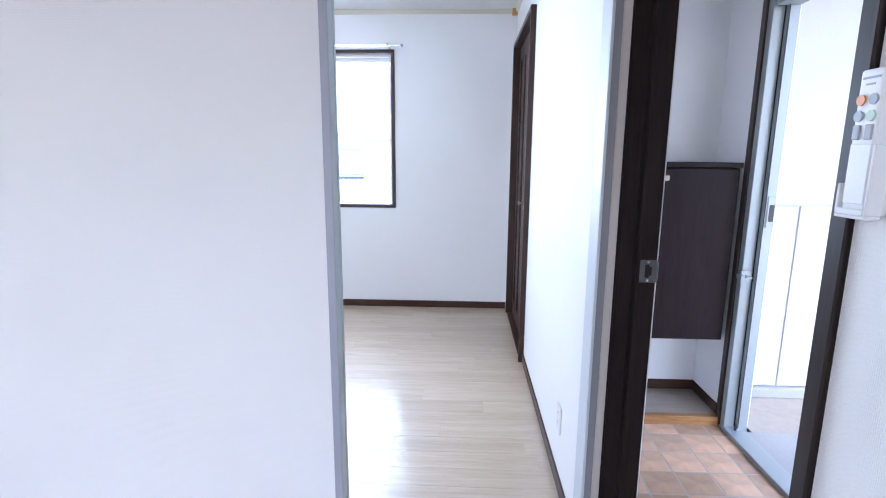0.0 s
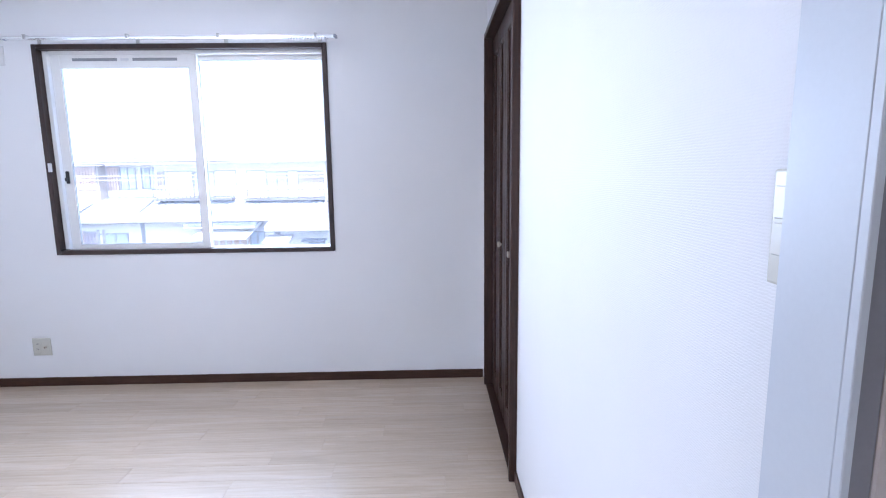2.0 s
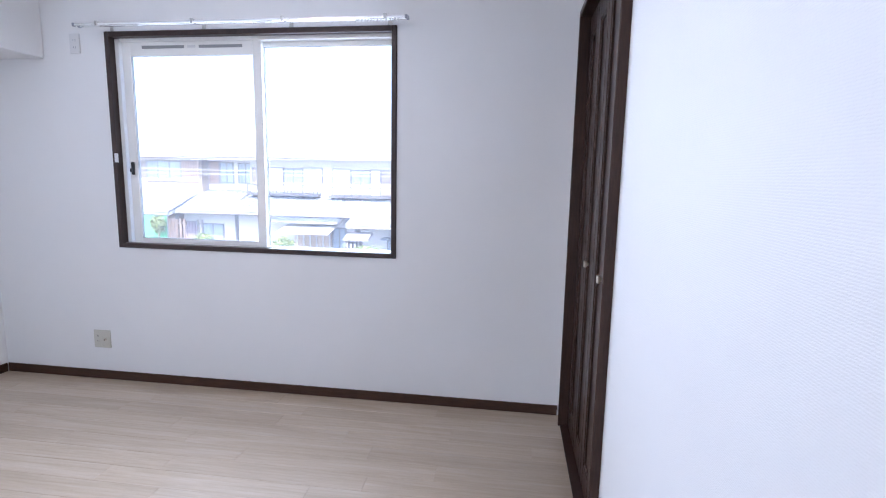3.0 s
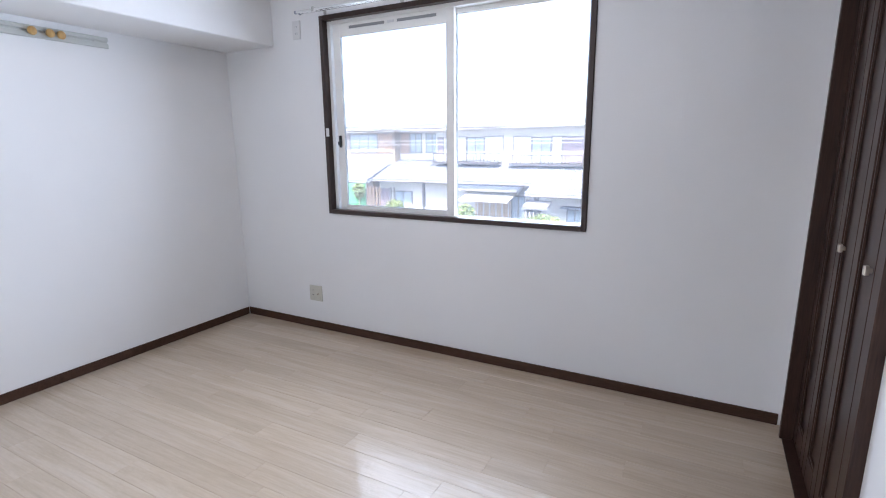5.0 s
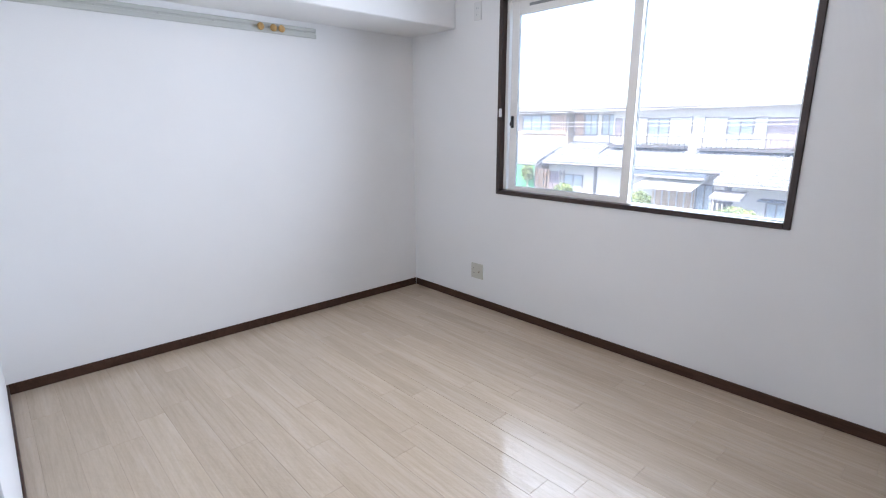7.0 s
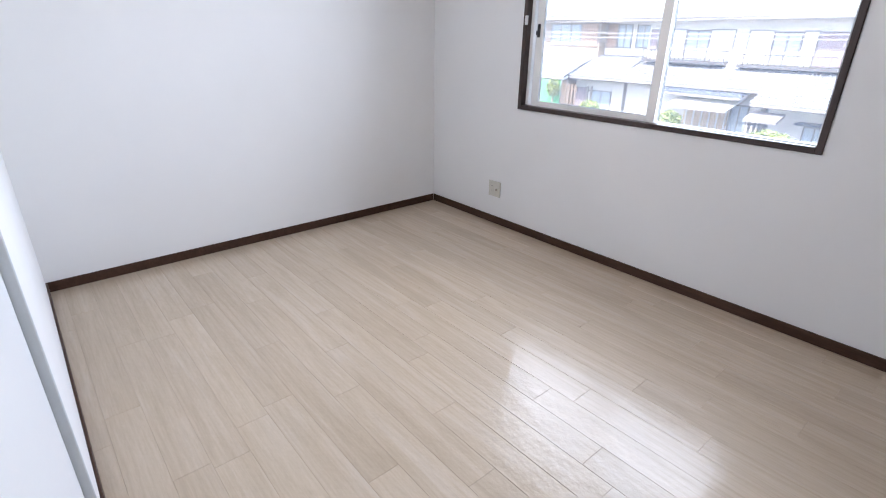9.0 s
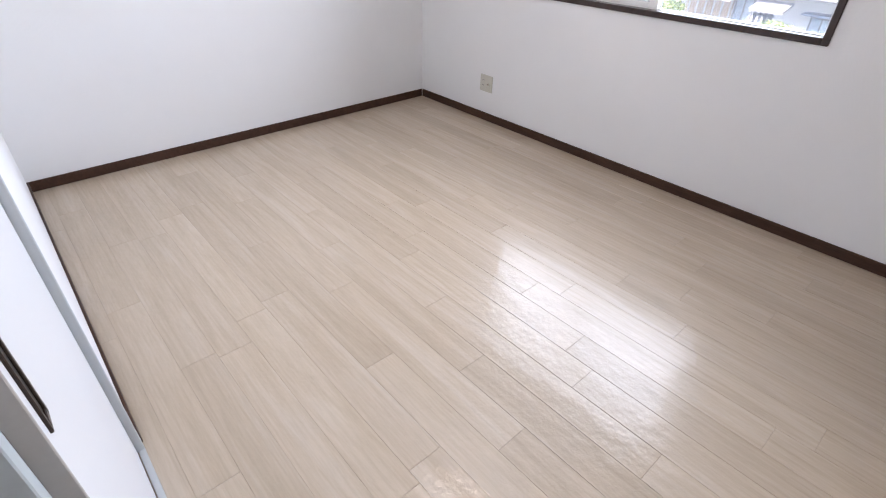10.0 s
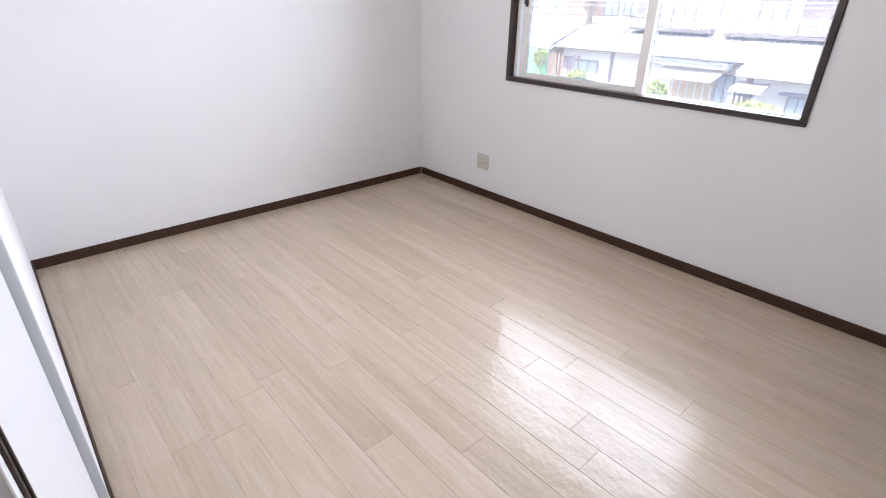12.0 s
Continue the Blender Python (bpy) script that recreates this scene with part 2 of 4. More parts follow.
PLASTIC_GREEN = surface("pale_green_plastic", (0.42, 0.55, 0.44), 0.4, vary=0.03)
PLATE = surface("ivory_plate", (0.64, 0.62, 0.54), 0.24, vary=0.03, grain=200, bump=0.02)
RAIL = surface("ivory_rail", (0.55, 0.56, 0.52), 0.38, vary=0.04, grain=160, bump=0.03)
CORNICE = surface("cream_cornice", (0.66, 0.62, 0.50), 0.5, vary=0.05)
PINE = wood("pine_block", (0.50, 0.28, 0.09), (0.66, 0.42, 0.16), 2, 0.4, 6, 14)
BRONZE = surface("dark_bronze_pull", (0.05, 0.035, 0.028), 0.4, metal=0.6)
TILE = surface("terracotta_tile", (0.78, 0.50, 0.31), 0.30, vary=0.28, grain=18, blotch=6, bump=0.1, bump_size=0.002, piece=0.42)
GROUT = surface("tile_grout", (0.52, 0.44, 0.36), 0.85, vary=0.15)
CONCRETE = surface("pale_concrete", (0.34, 0.335, 0.32), 0.85, vary=0.10, grain=80, blotch=4, bump=0.3, bump_size=0.003)
CONCRETE_STAINED = surface("stained_concrete", (0.37, 0.32, 0.26), 0.85, vary=0.16, grain=22, blotch=3.2, bump=0.35, bump_size=0.003)
PANEL = surface("cream_wall_panel", (0.50, 0.495, 0.47), 0.6, vary=0.06, grain=90)
GLASS = pane_glass("clear_glass")
LAMP = lamp_glow("lamp_diffuser", (1.0, 0.86, 0.73), 2.8)
STUCCO = surface("white_stucco", (0.66, 0.64, 0.61), 0.85, vary=0.1, grain=30, blotch=0.8, bump=0.3, bump_size=0.004)
STUCCO_TAN = surface("tan_stucco", (0.36, 0.30, 0.24), 0.85, vary=0.12, grain=30, blotch=0.8, bump=0.3, bump_size=0.004)
ROOF_TILE = surface("grey_roof_tile", (0.24, 0.25, 0.275), 0.55, vary=0.3, grain=6, blotch=1.0, bump=0.2)
ROOF_BLUE = surface("slate_roof_tile", (0.11, 0.13, 0.17), 0.5, vary=0.25, grain=6, blotch=1.0)
SHUTTER = surface("pale_shutter", (0.60, 0.59, 0.57), 0.6, vary=0.08, grain=20)
SHUTTER_TAN = wood("tan_shutter", (0.33, 0.22, 0.16), (0.46, 0.34, 0.26), 2, 0.6, 5, 6)
PORCH_WOOD = wood("pale_porch_lattice", (0.50, 0.36, 0.24), (0.62, 0.48, 0.34), 2, 0.6, 5, 6)
FENCE_TAN = wood("weathered_fence_board", (0.13, 0.085, 0.055), (0.20, 0.14, 0.095), 2, 0.7, 5, 6)
SHUTTER_PLUM = surface("plum_grey_shutter", (0.30, 0.25, 0.27), 0.6, vary=0.1)
IRON_DARK = surface("dark_iron", (0.08, 0.077, 0.08), 0.5, vary=0.1)
IRON = surface("grey_iron", (0.22, 0.21, 0.21), 0.5, vary=0.1)
HOUSE_GLASS = surface("curtained_house_glass", (0.40, 0.47, 0.52), 0.12, vary=0.25, grain=8, blotch=2.0, bump=0.0)
LEAF = surface("garden_leaf", (0.21, 0.26, 0.075), 0.6, vary=0.5, grain=12)
NET = surface("green_mesh_screen", (0.10, 0.42, 0.16), 0.7, vary=0.3, grain=25)
ASPHALT = surface("asphalt", (0.06, 0.06, 0.062), 0.9, vary=0.3, grain=60)
CORRUGATED = surface("pale_corrugated_sheet", (0.60, 0.60, 0.56), 0.5, vary=0.08, grain=12)
CABLE = surface("pale_cable_sheath", (0.55, 0.55, 0.54), 0.6)


# ---- mesh helpers ----
def add_box(bm, lo, hi, bevel=0.0, segments=1):
    """A box between two corners, with rounded edges where bevel is given."""
    r = bmesh.ops.create_cube(bm, size=1.0)
    vs = r["verts"]
    for v in vs:
        v.co = Vector([(a + b) / 2 + c * (b - a) for a, b, c in zip(lo, hi, v.co)])
    if bevel > 0:
        es = list({e for v in vs for e in v.link_edges})
        bmesh.ops.bevel(bm, geom=es, offset=bevel, segments=segments, affect="EDGES", profile=0.6)


def boxes(*items, bevel=0.0, segments=1):
    bm = bmesh.new()
    for lo, hi in items:
        add_box(bm, lo, hi, bevel, segments)
    return bm


def add_rod(bm, a, b, r, segments=12, r2=None):
    a, b = Vector(a), Vector(b)
    d = b - a
    m = Matrix.Translation((a + b) / 2) @ d.to_track_quat("Z", "Y").to_matrix().to_4x4()
    bmesh.ops.create_cone(bm, cap_ends=True, segments=segments, radius1=r, radius2=r if r2 is None else r2, depth=d.length, matrix=m)


def rod(a, b, r, segments=12, r2=None):
    bm = bmesh.new()
    add_rod(bm, a, b, r, segments, r2)
    return bm


def prism(points, axis, lo, hi):
    """A solid with the given outline, pushed along one axis; the outline holds the other two coordinates in order."""
    bm = bmesh.new()
    rings = []
    for d in (lo, hi):
        ring = []
        for a, b in points:
            c = [a, b]
            c.insert(axis, d)
            ring.append(bm.verts.new(c))
        rings.append(ring)
    n = len(points)
    bm.faces.new(rings[0])
    bm.faces.new(list(reversed(rings[1])))
    for i in range(n):
        bm.faces.new((rings[0][i], rings[1][i], rings[1][(i + 1) % n], rings[0][(i + 1) % n]))
    bmesh.ops.recalc_face_normals(bm, faces=bm.faces)
    return bm


def part(name, bm, material, parent=None, label="", smooth=False):
    me = bpy.data.meshes.new(name)
    bm.to_mesh(me)
    bm.free()
    me.materials.append(material)
    if smooth:
        for f in me.polygons:
            f.use_smooth = True
    ob = new(name, me)
    if parent is not None:
        ob.parent = parent
    if label:
        tagged(ob, label)
    return ob


def thing(name, label, category, at=(0, 0, 0), group="", kind=""):
    """An empty that carries the parts of one thing; the parts keep world coordinates in their meshes."""
    ob = new(name)
    ob.empty_display_size = 0.05
    return tagged(ob, label, category, group, kind)


def structure(name, bm, material, label, category):
    return tagged(part(name, bm, material), label, category, kind="structure")


# ---- setting: walls, ceilings, floors ----
FAR, NEAR, WEST, EAST, TOP = 4.40, 1.59, -3.10, 0.648, 2.52
HALL = 1.512          # hall face beside the entrance doorway
HALL_W = 1.491        # hall face of the wall that hides the sliding door
WX0, WX1, WZ0, WZ1 = -2.172, -0.36, 0.898, 2.213   # outer edges of the window's casing

MID = FAR + 0.064


def wall_with_opening(y0, y1, x0, x1, z0, z1):
    lo, hi, end = -0.1, TOP + 0.1, EAST + 0.9
    return [((WEST - 0.12, y0, lo), (x0, y1, hi)), ((x1, y0, lo), (end, y1, hi)), ((x0, y0, lo), (x1, y1, z0)), ((x0, y0, z1), (x1, y1, hi))]

structure("wall_north", boxes(*wall_with_opening(FAR, MID, WX0 + 0.02, WX1 - 0.02, WZ0 + 0.02, WZ1 - 0.02), *wall_with_opening(MID, FAR + 0.15, WX0 - 0.01, WX1 + 0.01, WZ0 - 0.04, WZ1 + 0.01)),
    PAPER, "white embossed wallpaper wall around the bedroom window", "wall")
structure("wall_west", boxes(((WEST - 0.12, -3.3, -0.1), (WEST, FAR, TOP + 0.1))), PAPER, "white embossed wallpaper wall with a hanging rail", "wall")
# bedroom side of the wall with the sliding door: full thickness, then the thin part beside the door's recess
DX0, DX1, RECESS = -0.138, 0.632, -1.008
structure("wall_south", boxes(
    ((WEST, HALL_W, -0.1), (RECESS - 0.02, NEAR, TOP)), ((RECESS - 0.02, HALL_W, -0.1), (DX0 - 0.024, HALL_W + 0.045, TOP)),
    ((RECESS - 0.02, HALL + 0.018, 2.04), (EAST, NEAR, TOP)), ((DX0 - 0.024, HALL, 2.04), (EAST, HALL + 0.018, TOP))),
    PAPER, "white wallpaper wall beside the sliding door opening", "wall")
GY0, GY1 = 0.668, 1.512                 # doorway from hall to entrance
CY0, CY1, CZ = 3.197, 4.29, 2.225      # closet casing
structure("wall_east", boxes(
    ((EAST, NEAR + 0.012, -0.1), (0.805, CY0 + 0.02, TOP)), ((EAST + 0.021, GY1 + 0.03, -0.1), (0.805, NEAR + 0.012, TOP)), ((EAST, CY1 - 0.02, -0.1), (0.78, FAR, TOP)), ((EAST, CY0 + 0.02, CZ - 0.02), (0.78, CY1 - 0.02, TOP))),
    PAPER, "white embossed wallpaper wall beside the closet", "wall")
structure("wall_closet", boxes(((1.4, 2.98, -0.1), (1.5, FAR, TOP)), ((0.805, 2.99, -0.1), (1.4, 3.05, TOP))), PAPER, "plain wall behind the closet", "wall")
structure("wall_hall_east", boxes(
    ((0.692, -3.3, -0.1), (0.806, GY0 - 0.02, TOP)), ((0.692, GY0 - 0.02, 2.04), (0.806, HALL + 0.015, TOP))),
    PAPER_WOVEN, "white woven-textured wallpaper wall of the hall", "wall")
# out of view; its opening is added to let light into the hall
structure("wall_hall_south", boxes(
    ((WEST, -3.42, -0.1), (-2.05, -3.3, TOP)), ((0.25, -3.42, -0.1), (0.806, -3.3, TOP)), ((-2.05, -3.42, 2.15), (0.25, -3.3, TOP)), ((-2.05, -3.42, -0.1), (0.25, -3.3, 0.15))),
    PAPER, "plain white wall of the hall with an added opening, unseen", "wall")
structure("ceiling", boxes(((WEST - 0.12, -3.42, TOP + 0.1), (1.9, FAR + 0.15, TOP + 0.3)), ((WEST, NEAR, TOP), (EAST, FAR, TOP + 0.1)), ((WEST, -3.3, TOP - 0.05), (0.692, HALL, TOP + 0.1)),
    ((0.806, -0.2, TOP - 0.1), (1.64, 2.9, TOP + 0.1))),
    CEILING, "white papered ceiling", "ceiling")
structure("ceiling_beam", boxes(((WEST, NEAR, 2.062), (-2.60, FAR, TOP)), bevel=0.006), PAPER, "white papered beam boxed in along the wall", "beam")

# added slab, never in view, that blocks sun through the hall opening
structure("roof_added_south", boxes(((WEST - 0.6, -5.4, TOP + 0.12), (1.9, -3.42, TOP + 0.28))), STUCCO, "unseen slab added to keep the sun out of the hall", "eave")

# entrance
ENT_X, ENT_Y = 1.622, 2.90
structure("wall_entrance_north", boxes(((0.805, ENT_Y, -0.2), (1.78, ENT_Y + 0.085, TOP))), PAPER, "white wallpaper wall of the entrance", "wall")
structure("wall_entrance_east", boxes(
    ((ENT_X, 2.552, -0.2), (ENT_X + 0.14, ENT_Y, TOP)), ((ENT_X, -0.3, -0.2), (ENT_X + 0.14, 1.62, TOP)), ((ENT_X, 1.62, 2.08), (ENT_X + 0.14, 2.552, TOP))),
    PAPER, "white wallpaper wall with the entrance door opening", "wall")
structure("wall_entrance_south", boxes(((0.806, -0.3, -0.2), (ENT_X, -0.2, TOP))), PAPER, "plain white wall of the entrance", "wall")

# baseboards
def baseboard(name, lo, hi):
    return structure(name, boxes((lo, hi), bevel=0.0025), BASE_WOOD, "dark brown wooden baseboard", "baseboard")

BH, BT = 0.06, 0.009
baseboard("baseboard_north", (WEST + BT, FAR - BT, 0), (EAST - 0.03, FAR, BH))
baseboard("baseboard_west", (WEST, NEAR, 0), (WEST + BT, FAR - BT - 0.001, BH))
baseboard("baseboard_south", (WEST + BT, NEAR, 0), (RECESS - 0.03, NEAR + BT, BH))
baseboard("baseboard_east", (EAST - BT, NEAR + 0.02, 0), (EAST, CY0 - 0.001, BH))
baseboard("baseboard_entrance_north", (0.806, ENT_Y - BT, -0.012), (ENT_X - BT, ENT_Y, 0.046))
baseboard("baseboard_entrance_east", (ENT_X - BT, 2.60, -0.012), (ENT_X, ENT_Y, 0.046))

# cornice with pine corner blocks
def cornice(name, lo, hi, axis):
    s = 0.034
    if axis == 0:
        bm = prism([(FAR, TOP), (FAR, TOP - s), (FAR - 0.006, TOP - s), (FAR - 0.02, TOP - 0.012), (FAR - 0.02, TOP)], 0, lo, hi)
    else:
        bm = prism([(EAST, TOP), (EAST, TOP - s), (EAST - 0.006, TOP - s), (EAST - 0.02, TOP - 0.012), (EAST - 0.02, TOP)], 1, lo, hi)
    return structure(name, bm, CORNICE, "cream moulded cornice under the ceiling", "cornice")

cornice("trim_cornice_north", -2.58, EAST - 0.045, 0)
cornice("trim_cornice_east", NEAR + 0.02, FAR - 0.045, 1)
for name, x in (("trim_corner_east", EAST - 0.0225), ("trim_corner_beam", -2.578)):
    structure(name, boxes(((x - 0.022, FAR - 0.045, TOP - 0.05), (x + 0.0225, FAR, TOP)), bevel=0.003), PINE, "pine corner block of the cornice", "corner block")

# window
def window():
    w = thing("window_1", "white aluminium sliding window in a dark brown wooden casing", "window", kind="structure")
    t, proud = 0.03, 0.012
    for lo, hi in (((WX0, WZ0), (WX0 + t, WZ1)), ((WX1 - t, WZ0), (WX1, WZ1)), ((WX0 + t, WZ0), (WX1 - t, WZ0 + t)), ((WX0 + t, WZ1 - t), (WX1 - t, WZ1))):
        part("casing", boxes(((lo[0], FAR - proud, lo[1]), (hi[0], FAR + 0.062, hi[1])), bevel=0.003), TRIM_WOOD, w, "dark brown wooden casing")
    x0, x1, z0, z1 = WX0 + t, WX1 - t, WZ0 + t, WZ1 - t
    y0, y1 = FAR + 0.064, FAR + 0.140
    part("window_frame", boxes(((x0 - 0.04, y0, 0.86), (x0 + 0.034, y1, z1 + 0.03)), bevel=0.002), SASH, w)
    part("window_frame", boxes(((x0, FAR + 0.034, z0 + 0.002), (x0 + 0.026, y0, z1 - 0.001)), bevel=0.002), SASH, w)
    part("window_frame", boxes(((x1 - 0.002, y0, 0.86), (x1 + 0.04, y1, z1 + 0.03)), bevel=0.002), SASH, w)
    part("window_frame", boxes(((x0 + 0.034, y0, 0.86), (x1 - 0.002, y1, 0.874)), bevel=0.002), SASH, w)
    part("window_frame", boxes(((x0 + 0.034, FAR + 0.036, z1 - 0.022), (x1 - 0.002, y1, z1 + 0.03)), bevel=0.002), SASH, w)
    part("track", boxes(((x0 + 0.026, FAR + 0.036, z0 - 0.020), (x1, FAR + 0.078, z0 + 0.004)), bevel=0.002), SASH, w, "cream sill track")

    def sash(xa, xb, y, d, za, zb, gx0, gx1, gz0, gz1):
        """A sash between xa and xb, its glass between gx0 and gx1, gz0 and gz1."""
        s = part("sash", boxes(((xa, y, za), (gx0, y + d, zb)), ((gx1, y, za), (xb, y + d, zb)), ((gx0, y, za), (gx1, y + d, gz0)), ((gx0, y, gz1), (gx1, y + d, zb)), bevel=0.002), SASH, w)
        b = 0.004
        part("gasket", boxes(((gx0, y + 0.004, gz0), (gx0 + b, y + 0.018, gz1)), ((gx1 - b, y + 0.004, gz0), (gx1, y + 0.018, gz1)), ((gx0 + b, y + 0.004, gz0), (gx1 - b, y + 0.018, gz0 + b))), SASH_SEAL, s)
        p = part("pane", boxes(((gx0 - 0.004, y + 0.010, gz0 - 0.004), (gx1 + 0.004, y + 0.014, gz1 + 0.004))), GLASS, s, "clear glass pane")
        p.visible_shadow = False
        return s

    a = sash(-2.092, -1.192, FAR + 0.040, 0.026, z0 + 0.005, z1 - 0.023, -2.043, -1.243, 0.958, 2.080)
    sash(-1.236, x1 - 0.003, FAR + 0.084, 0.026, 0.875, z1 + 0.0, -1.200, -0.412, 0.902, 2.132)
    for xa, xb in ((-1.961, -1.683), (-1.586, -1.309)):
        part("vent_slot", boxes(((xa, FAR + 0.0365, 2.122), (xb, FAR + 0.041, 2.139)), bevel=0.001), SASH_VENT, a, "grey ventilation slot")
    part("vent_tab", boxes(((-1.66, FAR + 0.035, 2.124), (-1.61, FAR + 0.041, 2.138)), bevel=0.001), PLASTIC, a)
    lock = part("latch", boxes(((-2.080, FAR + 0.024, 1.36), (-2.062, FAR + 0.041, 1.44)), bevel=0.004), BLACK, a, "black latch handle")
    part("latch_lever", boxes(((-2.076, FAR + 0.008, 1.375), (-2.066, FAR + 0.025, 1.400)), bevel=0.003), BLACK, lock)
    part("stopper", boxes(((WX0 + 0.02, FAR - 0.02, 1.435), (WX0 + 0.042, FAR - 0.010, 1.49)), ((WX0 + 0.026, FAR - 0.026, 1.45), (WX0 + 0.038, FAR - 0.02, 1.475)), bevel=0.002), PLASTIC, w, "white plastic stopper")
    return w

window()

# sliding door and its casing
def sliding_doorway():
    d = thing("door_1", "pale grey casing of the sliding door opening", "door casing", kind="structure")
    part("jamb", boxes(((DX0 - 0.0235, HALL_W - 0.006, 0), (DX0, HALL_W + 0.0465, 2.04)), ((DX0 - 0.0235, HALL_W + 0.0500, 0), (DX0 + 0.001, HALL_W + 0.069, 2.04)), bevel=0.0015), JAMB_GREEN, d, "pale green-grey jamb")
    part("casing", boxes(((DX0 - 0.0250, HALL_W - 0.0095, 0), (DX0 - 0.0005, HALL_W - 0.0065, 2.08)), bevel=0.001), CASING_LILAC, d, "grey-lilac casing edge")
    part("jamb_groove", boxes(((DX0 - 0.022, HALL_W + 0.045, 0), (DX0 - 0.004, HALL_W + 0.052, 2.04))), RUBBER, d, "dark groove")
    part("casing", boxes(((RECESS - 0.02, HALL + 0.019, 0), (RECESS, NEAR + 0.006, 2.04)), bevel=0.002), CASING, d)
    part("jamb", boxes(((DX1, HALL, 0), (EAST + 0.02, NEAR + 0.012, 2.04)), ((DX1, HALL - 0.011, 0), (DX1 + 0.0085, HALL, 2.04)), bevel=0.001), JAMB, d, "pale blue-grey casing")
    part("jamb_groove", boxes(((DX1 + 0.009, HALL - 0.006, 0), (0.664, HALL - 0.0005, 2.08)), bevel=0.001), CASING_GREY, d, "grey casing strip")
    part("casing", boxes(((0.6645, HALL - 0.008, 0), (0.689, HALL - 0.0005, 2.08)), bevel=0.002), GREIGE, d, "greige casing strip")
    part("track", boxes(((RECESS, HALL + 0.020, 0.001), (DX1, HALL + 0.058, 0.004))), CASING, d, "pale floor track")
    part("track", boxes(((RECESS, NEAR - 0.012, 0.0), (DX1, NEAR + 0.006, 0.007)), bevel=0.001), CASING, d, "pale floor strip")
    part("head", boxes(((RECESS - 0.02, HALL + 0.019, 2.04), (DX1, NEAR + 0.006, 2.07))), CASING, d)
    return d

sliding_doorway()


def sliding_door():
    y0, y1 = 1.5565, 1.575
    edge = -0.184
    d = thing("sliding_door", "white sliding door standing open in its wall recess", "door")
    part("leaf", boxes(((RECESS + 0.004, y0, 0.012), (edge, y1, 2.03)), bevel=0.0015), DOOR_WHITE, d)
    part("edge_strip", boxes(((edge + 0.0005, y0 - 0.001, 0.012), (edge + 0.006, y1 + 0.001, 2.03)), bevel=0.001), CASING_BEIGE, d, "beige edge strip")
    x0, x1, z0, z1 = -0.240, -0.207, 0.962, 1.10
    pull = part("finger_pull", boxes(((x0, y1 - 0.002, z0), (x0 + 0.007, y1 + 0.003, z1)), ((x1 - 0.007, y1 - 0.002, z0), (x1, y1 + 0.003, z1)),
        ((x0 + 0.007, y1 - 0.002, z0), (x1 - 0.007, y1 + 0.003, z0 + 0.01)), ((x0 + 0.007, y1 - 0.002, z1 - 0.01), (x1 - 0.007, y1 + 0.003, z1)), bevel=0.001), BRONZE, d, "dark bronze finger pull")
    part("pull_recess", boxes(((x0 + 0.007, y1 - 0.001, z0 + 0.01), (x1 - 0.007, y1 + 0.0006, z1 - 0.01))), BLACK, pull)
    return d

sliding_door()


# folding closet doors
def closet():
    c = thing("closet", "dark brown panelled closet doors, closed, in a wooden casing", "closet")
    x0 = EAST - 0.034
    for lo, hi in (((x0, CY0, 0), (EAST + 0.08, CY0 + 0.026, CZ)), ((x0, CY1 - 0.026, 0), (EAST + 0.07, CY1, CZ)), ((x0, CY0 + 0.026, CZ - 0.03), (EAST + 0.07, CY1 - 0.026, CZ))):
        part("casing", boxes((lo, hi), bevel=0.003), CLOSET_WOOD, c)
    part("threshold", boxes(((x0 + 0.01, CY0 + 0.026, 0.0), (EAST + 0.05, CY1 - 0.026, 0.008)), bevel=0.001), CLOSET_WOOD, c)
    part("backing", boxes(((EAST + 0.052, CY0 + 0.026, 0.0), (EAST + 0.060, CY1 - 0.026, CZ - 0.03))), CLOSET_INSET, c, "dark closet interior")
    n, a, b = 4, CY0 + 0.030, CY1 - 0.030
    wdt = (b - a) / n
    za, zb = 0.014, CZ - 0.036
    for i in range(n):
        x = EAST + 0.020
        ya, yb = a + i * wdt + 0.0015, a + (i + 1) * wdt - 0.0015
        st = 0.062
        p = part("door_panel", boxes(((x, ya, za), (x + 0.026, ya + st, zb)), ((x, yb - st, za), (x + 0.026, yb, zb)), ((x, ya + st, za), (x + 0.026, yb - st, za + 0.11)), ((x, ya + st, zb - 0.10), (x + 0.026, yb - st, zb)), bevel=0.003), CLOSET_WOOD, c)
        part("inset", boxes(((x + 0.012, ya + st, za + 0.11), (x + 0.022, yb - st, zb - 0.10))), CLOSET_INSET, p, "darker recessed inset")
        part("moulding", boxes(((x + 0.004, ya + st, za + 0.11), (x + 0.013, ya + st + 0.010, zb - 0.10)), ((x + 0.004, yb - st - 0.010, za + 0.11), (x + 0.013, yb - st, zb - 0.10)),
            ((x + 0.004, ya + st + 0.01, zb - 0.11), (x + 0.013, yb - st - 0.01, zb - 0.10)), ((x + 0.004, ya + st + 0.01, za + 0.11), (x + 0.013, yb - st - 0.01, za + 0.12)), bevel=0.002), CLOSET_WOOD, p)
        if i in (1, 2):
            yk = 3.51 if i == 1 else 3.87
            k = part("knob", boxes(((x - 0.022, yk - 0.011, 0.985), (x - 0.008, yk + 0.011, 1.015)), bevel=0.004, segments=2), BRASS, p, "satin nickel knob")
            part("knob_neck", boxes(((x - 0.009, yk - 0.006, 0.993), (x + 0.001, yk + 0.006, 1.007)), bevel=0.002), BRASS, k)
    return c

closet()

